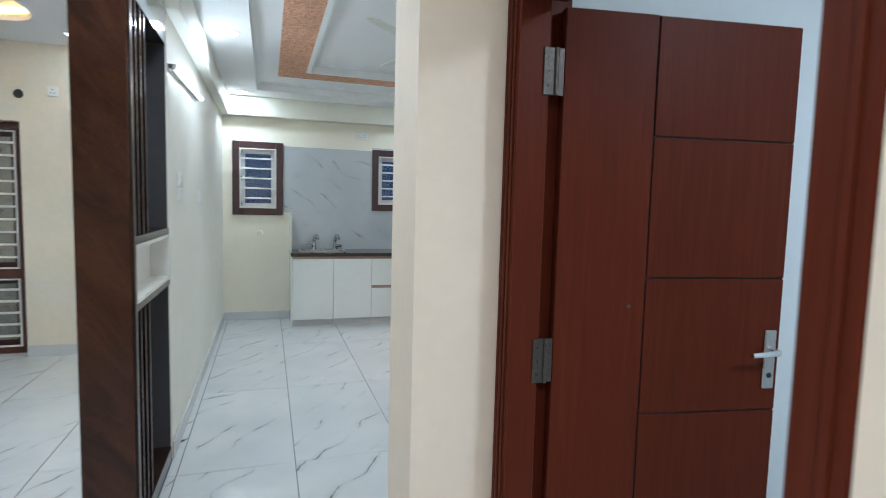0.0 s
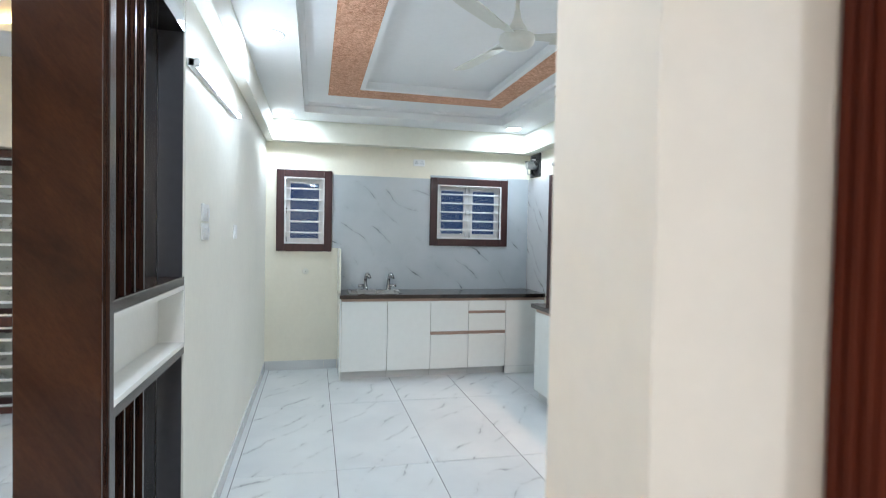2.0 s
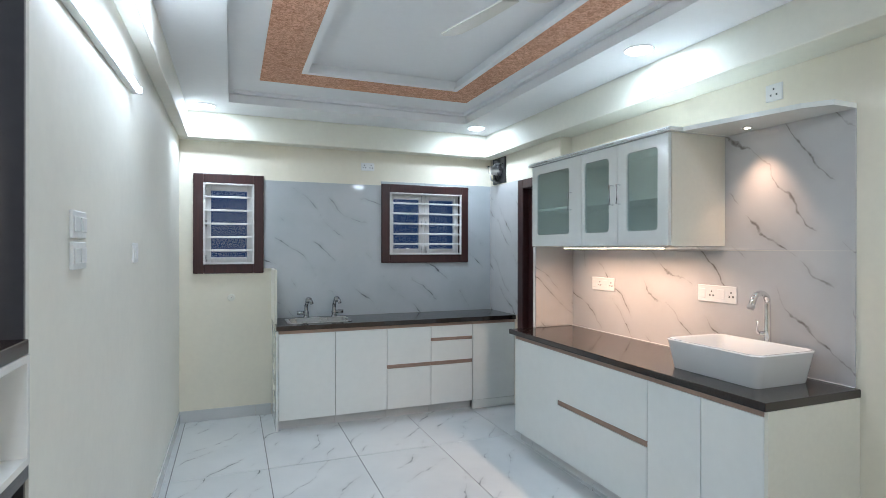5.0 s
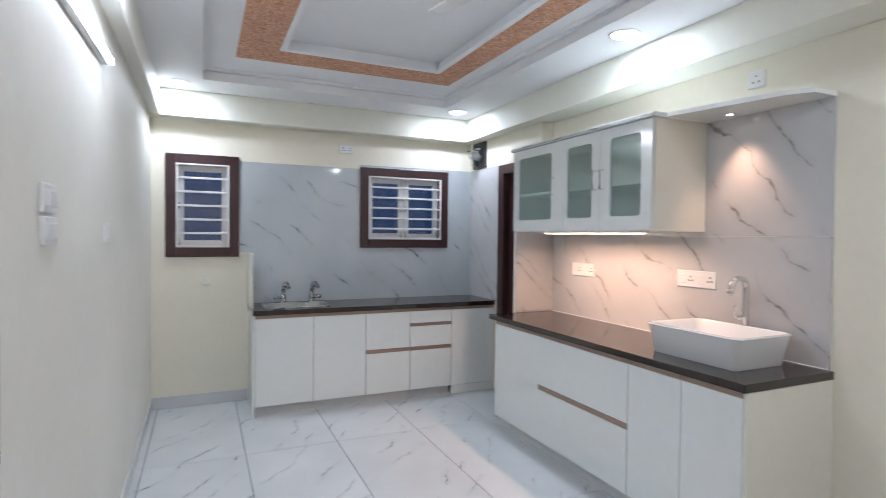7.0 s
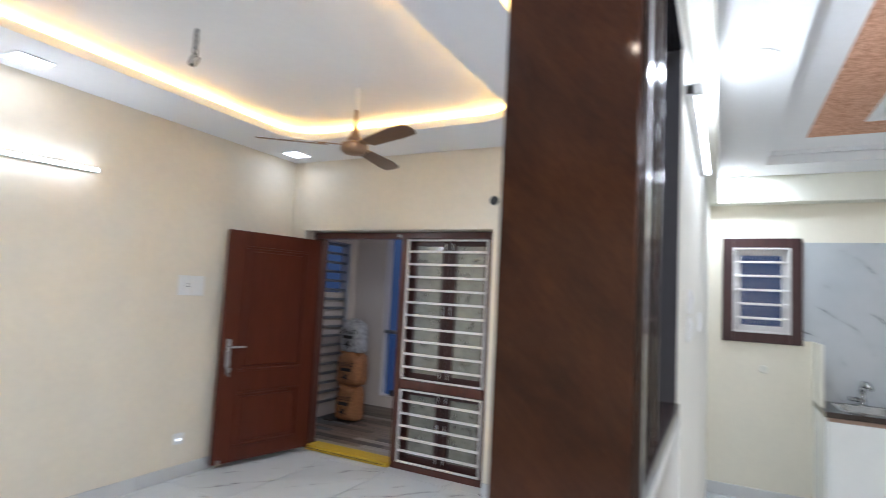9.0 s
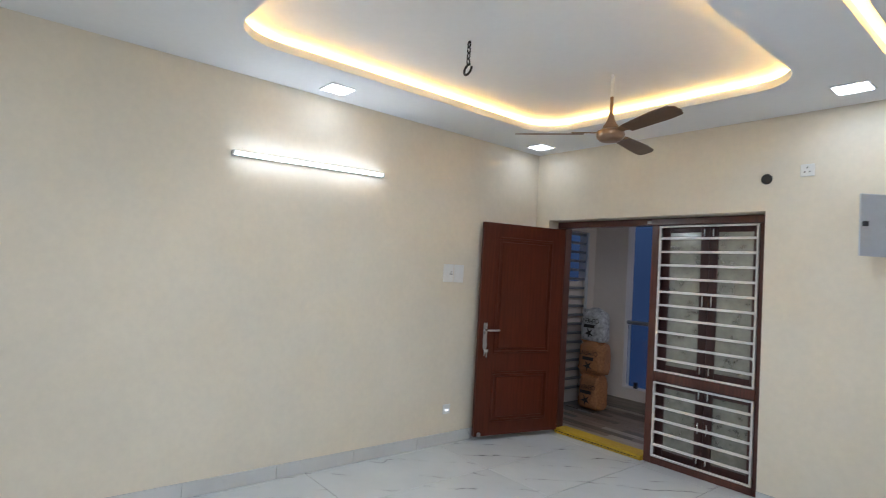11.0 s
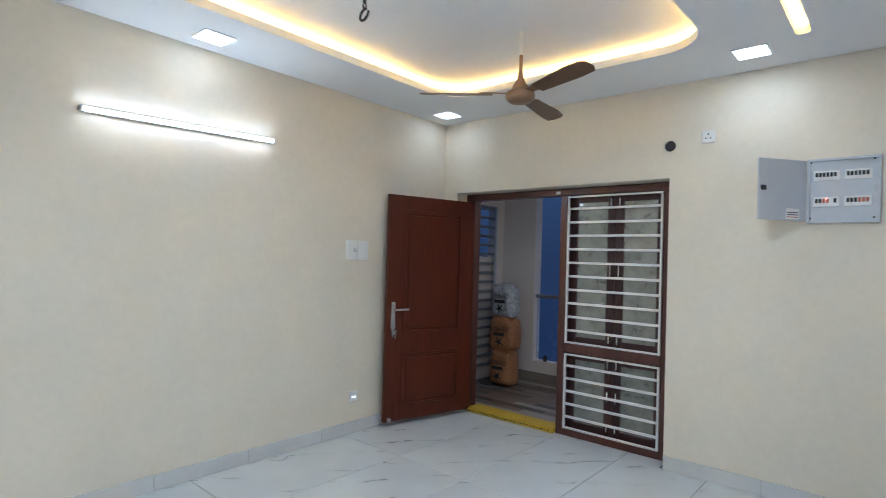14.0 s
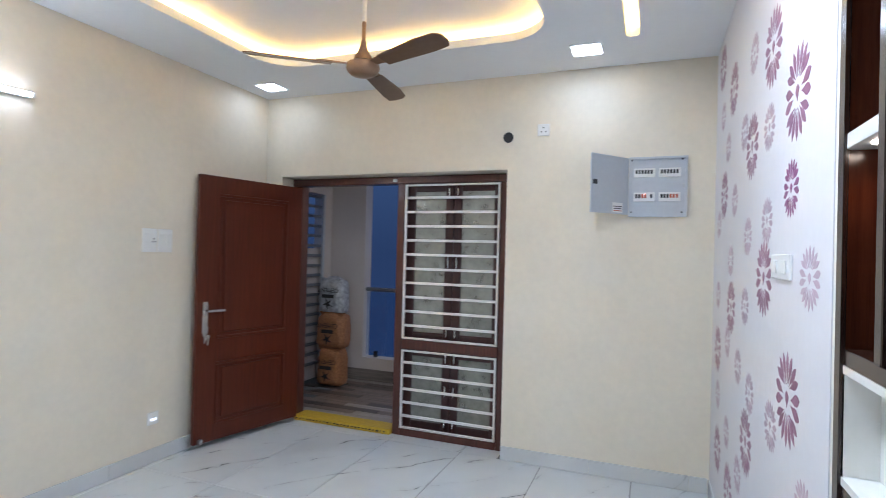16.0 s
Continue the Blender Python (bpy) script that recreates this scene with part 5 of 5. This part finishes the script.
# ---- wallpaper ----
wp = structure("wall_covering", B(PX0 - 0.003, PX0 - 0.0004, 3.70, WY - 0.001, 0.10, LIVING_CEIL - 0.001), M_WALLPAPER, "white wallpaper with mauve flower print", "wallpaper")


PETALS = [(0.0, 0.50, 0.052), (0.19, 0.47, 0.052), (0.35, 0.385, 0.05), (0.44, 0.26, 0.05)]


def petal(bm, y, z, w, h, base, tip, wide, n=6):
    """One drop-shaped petal from base to tip, in shares of the flower's width and height; fullest near its tip."""
    a, b = Vector(base), Vector(tip)
    along = b - a
    side = Vector((-along.y, along.x)).normalized() * wide
    pts = [a]
    for sg, ks in ((1, range(1, n)), (-1, range(n, 0, -1))):
        for k in ks:
            f = k / n
            pts.append(a + along * f + side * sg * math.sin(math.pi * f ** 1.5) if k < n else b)
    bm.faces.new([bm.verts.new((PX0 - 0.0036, y + p.x * w, z + p.y * h)) for p in pts])


def flower(y, z, w, h, mat):
    bm = bmesh.new()
    for sy in (1, -1):
        for u, v, wide in PETALS:
            for sx in ((1, -1) if u else (1,)):
                petal(bm, y, z, w, h, (sx * u * 0.22, sy * (0.10 + 0.12 * v)), (sx * u, sy * v), wide)
        for sx in (1, -1):
            petal(bm, y, z, w, h, (sx * 0.15, sy * 0.025), (sx * 0.5, sy * 0.10), 0.062)
    petal(bm, y, z, w, h, (0, -0.09), (0, 0.09), 0.075)
    ext = bmesh.ops.extrude_face_region(bm, geom=list(bm.faces))
    bmesh.ops.translate(bm, vec=(0.0005, 0, 0), verts=[v for v in ext["geom"] if isinstance(v, bmesh.types.BMVert)])
    bmesh.ops.recalc_face_normals(bm, faces=bm.faces)
    part("flower_print", bm, mat, wp)


for yy, zz in ((4.38, 2.20), (4.04, 1.95), (4.76, 1.94), (4.47, 1.42), (4.09, 1.09), (4.78, 0.75), (5.28, 1.25), (5.33, 2.34), (5.80, 2.60), (5.63, 1.84), (5.79, 0.97), (5.71, 0.42), (5.26, 0.36), (4.09, 0.25)):
    flower(yy, zz, 0.28, 0.27, M_PETAL)
flower(4.09, 1.69, 0.18, 0.17, M_PETALRICH)
for yy, zz in ((4.75, 2.31), (4.42, 1.94), (4.96, 2.04), (4.43, 1.62), (4.82, 1.58), (3.88, 1.44), (4.31, 0.95), (4.71, 0.96), (4.86, 1.29), (5.02, 1.01), (5.38, 1.07), (5.35, 0.62), (4.97, 0.55), (5.22, 1.77), (5.32, 1.48), (3.89, 0.85),
               (5.50, 2.08), (5.84, 1.69), (5.82, 1.28), (5.74, 0.72), (5.74, 2.30), (4.45, 0.50)):
    flower(yy, zz, 0.19, 0.165, M_PETALPALE)
wall_plate("light_switch", (PX0 - 0.003, 4.17, 1.465), 0.24, 0.075, (-1, 0), "white switch plate on the flowered wallpaper", "ss", "switch", "living switches")

# ---- balcony ----
BY1 = 7.75
wall("wall_balcony_north", [(-4.15, -3.54, BY1, BY1 + 0.15, 0, 2.75), (-3.54, -2.93, BY1, BY1 + 0.15, 0, 0.26), (-3.54, -2.93, BY1, BY1 + 0.15, 2.60, 2.75), (-2.93, -0.083, BY1, BY1 + 0.15, 0, 2.75)], M_BALCONY, "grey-white painted balcony wall with an open bay")
wall("wall_balcony_west", [(-4.15, -4.0, 6.38, 6.50, 0, 2.75), (-4.15, -4.075, 6.50, 7.62, 0, 1.50), (-4.15, -4.0, 6.50, 7.62, 2.12, 2.75), (-4.15, -4.0, 7.62, BY1, 0, 2.75)], M_BALCONY, "grey-white painted balcony end wall with a grille")
structure("ceiling_balcony", B(-4.15, -0.084, 6.381, BY1 + 0.15, 2.751, 2.85), M_BALCONY, "plain balcony ceiling", "ceiling")
structure("floor_balcony_bed", B(-4.15, -0.084, 6.381, BY1 + 0.15, -0.06, -0.012), M_GROUT, "dark bed under the balcony planks", "floor")
structure("baseboard_balcony", B(-3.999, -0.084, BY1 - 0.012, BY1 - 0.0005, 0.0, 0.13, bevel=0.003), M_PLANK, "wood-look tile skirting of the balcony", "baseboard")
gr = thing("balcony_grille", (-4.05, 7.06, 0.12), "metal bar grille in the balcony end wall, bars coloured dark as if backlit", "grille")
for k in range(18):
    z = 0.17 + 0.112 * k
    part("bar", B(-4.06, -4.03, 6.505, 7.615, z, z + 0.030, bevel=0.003), M_BACKLITMETAL, gr)
for y in (6.505, 7.585):
    part("post", B(-4.028, -3.998, y, y + 0.03, 0.121, 2.119, bevel=0.003), M_GREYMETAL, gr)
rl = thing("balcony_rail", (-3.21, BY1 + 0.06, 0.29), "blue-tinted glass rail with a metal top bar", "railing")
rp = part("glass_panel", B(-3.525, -2.945, BY1 + 0.06, BY1 + 0.068, 0.29, 1.01), M_RAILGLASS, rl)
rp.visible_shadow = False
part("top_bar", smooth(rod(bmesh.new(), (-3.539, BY1 + 0.064, 1.04), (-2.931, BY1 + 0.064, 1.04), 0.024, 14)), M_BACKLITMETAL, rl)
for x in (-3.40, -3.03):
    part("clamp", B(x - 0.02, x + 0.02, BY1 + 0.045, BY1 + 0.083, 0.261, 0.330, bevel=0.003), M_BLACK, rl)

random.seed(21)


def word(body, size, m, parent, name):
    cu = bpy.data.curves.new(name, "FONT")
    cu.body, cu.size, cu.align_x, cu.align_y, cu.extrude = body, size, "CENTER", "CENTER", 0.0008
    tmp = bpy.data.objects.new(name, cu)
    scene.collection.objects.link(tmp)
    me = bpy.data.meshes.new_from_object(tmp.evaluated_get(bpy.context.evaluated_depsgraph_get()))
    bpy.data.objects.remove(tmp)
    bm = bmesh.new()
    bm.from_mesh(me)
    turned(bm, m)
    return part(name, bm, M_INK, parent)


def sack(x, y, z, w, d, h, mat, label, seed, lean):
    th = thing("cement_sack", (x, y, z), label, "sack", "stacked sacks on the balcony")
    bm = bmesh.new()
    bmesh.ops.create_icosphere(bm, subdivisions=4, radius=1)
    noise.seed_set(seed)
    for v in bm.verts:
        c = v.co.copy()
        ex, ey, ez = (math.copysign(abs(a) ** k, a) for a, k in zip(c, (0.42, 0.55, 0.40)))
        n = noise.noise(c * 1.9 + Vector((seed, 0, 0))) * 0.15 + noise.noise(c * 5.0 + Vector((0, seed, 0))) * 0.05
        crease = abs(noise.noise(Vector((c.x * 3.0 + seed, c.y * 3.0, c.z * 8.0)))) * 0.13
        up, down = max(c.z, 0), max(-c.z, 0)
        kx = 0.80 + 0.24 * ((1 - c.z) / 2) ** 1.4 + 0.10 * down ** 6 + n * 0.7 - crease * 0.5
        ky = (1 - 0.72 * up ** 4 - 0.25 * down ** 4) * (1 + n) - crease
        v.co = Vector((x + ex * w / 2 * kx + lean * c.z, y + ey * d / 2 * ky, z + h / 2 + ez * h / 2 + 0.02 * math.sin(7 * c.x + seed) * up))
    body = part("body", smooth(bm, 80), mat, th)
    for s in (-1, 1):
        bmx2 = outline_plate(bmesh.new(), [(-w * 0.36, 0), (w * 0.36, 0), (w * 0.42, 0.03), (-w * 0.42, 0.03)], lambda u, v, q: (x + u + lean, y - d * 0.30 + q, z + h - 0.035 + v + 0.01 * math.sin(30 * u)), 0.004) if s > 0 else None
        if bmx2:
            bmesh.ops.recalc_face_normals(bmx2, faces=bmx2.faces)
            part("seam_flap", bmx2, mat, body)
    fy = y - d / 2 * 1.08
    face = Matrix.Translation((x, fy, z + h * 0.66)) @ Matrix.Rotation(radians(90), 4, "X") @ Matrix.Rotation(radians(180), 4, "Z")
    word("CEMENT", 0.068, face, th, "print")
    bmw = B(x - 0.075, x + 0.075, fy - 0.001, fy + 0.001, z + h * 0.66 - 0.085, z + h * 0.66 - 0.047)
    part("print_block", bmw, M_INK, th)
    star = [((0.070 if k % 2 == 0 else 0.021) * math.sin(math.pi * k / 5 + 3.3), (0.070 if k % 2 == 0 else 0.021) * math.cos(math.pi * k / 5 + 3.3)) for k in range(10)]
    bmw = outline_plate(bmesh.new(), star, lambda u, v, q: (x + u, fy + q - 0.001, z + h * 0.28 + v), 0.002)
    bmesh.ops.recalc_face_normals(bmw, faces=bmw.faces)
    part("emblem", bmw, M_INK, th)


sack(-3.71, 7.40, 0.0, 0.335, 0.27, 0.42, M_SACK, "full tan woven cement sack at the bottom of the stack", 3, 0.0)
sack(-3.70, 7.40, 0.405, 0.375, 0.27, 0.40, M_SACK, "full tan woven cement sack in the middle of the stack", 8, 0.012)
sack(-3.715, 7.41, 0.79, 0.325, 0.25, 0.39, M_SACKWHITE, "white and grey woven cement sack on top of the stack", 14, -0.012)

# ---- floors and skirting, piece by piece ----
fl = structure("floor", B(-3.8, 3.4, -1.6, 7.4, -0.06, -0.0035), M_GROUT, "large polished white marbled floor tiles with grey joints", "floor")
tile_meshes = {}


def tile(x0, x1, y0, y1):
    g = 0.0023
    w, d = round(x1 - x0 - 2 * g, 4), round(y1 - y0 - 2 * g, 4)
    if w < 0.03 or d < 0.03:
        return
    if (w, d) not in tile_meshes:
        tile_meshes[(w, d)] = mesh_of("tile", B(-w / 2, w / 2, -d / 2, d / 2, -0.012, 0.0, bevel=0.0012), M_TILE)
    ob = new("tile", tile_meshes[(w, d)])
    ob.location = ((x0 + x1) / 2, (y0 + y1) / 2, 0)
    ob.parent = fl


def tile_field(xs, ys):
    for a, b in zip(xs, xs[1:]):
        for c, d in zip(ys, ys[1:]):
            tile(a, b, c, d)


living_xs = [WX] + [-3.56 + 0.602 * k for k in range(6)] + [-0.083]
living_ys = [-1.5, -1.29, -0.05, 1.19, 2.43, 3.68, 4.93, WY]
tile_field(living_xs, living_ys)
tile_field([-3.46 + 0.0, -2.95, -2.355, -1.753, -1.47], [WY, 6.38])
tile_field([-0.083, 0.155, 0.765, 1.385], [-1.5, -0.35, 0.90, 2.17, 2.80])
tile_field([0.106, 0.155, 0.765, 1.385, 2.005, 2.625, 3.2], [2.80, 3.45, 4.72, 6.05, KY])
tile_field([1.385, 2.005, 2.625, 3.2], [-1.5, -0.35, 0.90, 1.90])
tile_field([1.385, 2.005, 2.625, 3.2], [2.2, 2.80])

sk_meshes = {}


def skirting(name, label, along, fixed, a, b, step, side, h=0.098):
    """A run of skirting tiles along one axis: side is the way it faces."""
    run = structure(name, bmesh.new(), M_SKIRT, label, "baseboard")
    p = a
    while p < b - 0.02:
        q = min(p + step, b)
        if b - q < 0.05:
            q = b
        w = round(q - p - 0.002, 4)
        key = (along, side, w, h)
        if key not in sk_meshes:
            lo, hi = sorted((0, side * 0.011))
            bx = (-w / 2, w / 2, lo, hi) if along == "x" else (lo, hi, -w / 2, w / 2)
            sk_meshes[key] = mesh_of("skirting_tile", B(*bx, 0.001, h, bevel=0.0015), M_SKIRT)
        ob = new("skirting_tile", sk_meshes[key])
        c = (p + q) / 2
        ob.location = (c, fixed, 0) if along == "x" else (fixed, c, 0)
        ob.parent = run
        p = q


skirting("baseboard_living_west", "grey marbled tile skirting along the cream wall", "y", WX + 0.0005, -1.5, WY - 0.012, 0.62, 1)
skirting("baseboard_living_north", "grey marbled tile skirting beside the main door", "x", WY - 0.0005, DX1, PX0 - 0.014, 0.62, -1)
skirting("baseboard_wallpaper", "grey marbled tile skirting under the wallpaper", "y", PX0 - 0.0005, 3.67, WY - 0.012, 0.62, -1)
skirting("baseboard_kitchen_west", "grey marbled tile skirting along the kitchen wall", "y", PX1 + 0.0005, 3.665, KY - 0.012, 0.62, 1)
skirting("baseboard_kitchen_north", "grey marbled tile skirting under the window", "x", KY - 0.0005, PX1, 0.866, 0.62, -1)
skirting("baseboard_corridor", "grey marbled tile skirting in the corridor", "y", 1.2845, -1.5, 0.86, 0.62, -1)
skirting("baseboard_wall_end", "grey marbled tile skirting on the wall end", "x", 1.9045, 1.017, 1.255, 0.62, -1)
skirting("baseboard_wall_side", "grey marbled tile skirting on the wall side", "y", 1.0165, 1.905, 2.2, 0.62, -1)
skirting("baseboard_kitchen_east", "grey marbled tile skirting beside the sideboard", "y", 3.1995, 2.2, 3.78, 0.62, -1)

# balcony planks
pfl = structure("floor_balcony", bmesh.new(), M_PLANK, "weathered wood-look plank tiles on the balcony", "floor")
random.seed(5)
plank = [mesh_of("plank", B(-0.298, 0.298, -0.047, 0.047, -0.012, 0.0, bevel=0.0015), wood("weathered_plank_%d" % k, d, l, "X", 0.4, 0.1, 0.5))
         for k, (d, l) in enumerate((((0.10, 0.075, 0.06), (0.34, 0.26, 0.20)), ((0.045, 0.035, 0.03), (0.16, 0.12, 0.10)), ((0.22, 0.19, 0.165), (0.52, 0.45, 0.39))))]
row = 0
y = 6.43
while y < BY1 - 0.02:
    x = -3.98 + 0.2 * (row % 3)
    while x < -1.0:
        ob = new("plank", random.choice(plank))
        ob.location = (x + 0.30, y, 0.0)
        ob.parent = pfl
        x += 0.6
    y += 0.097
    row += 1
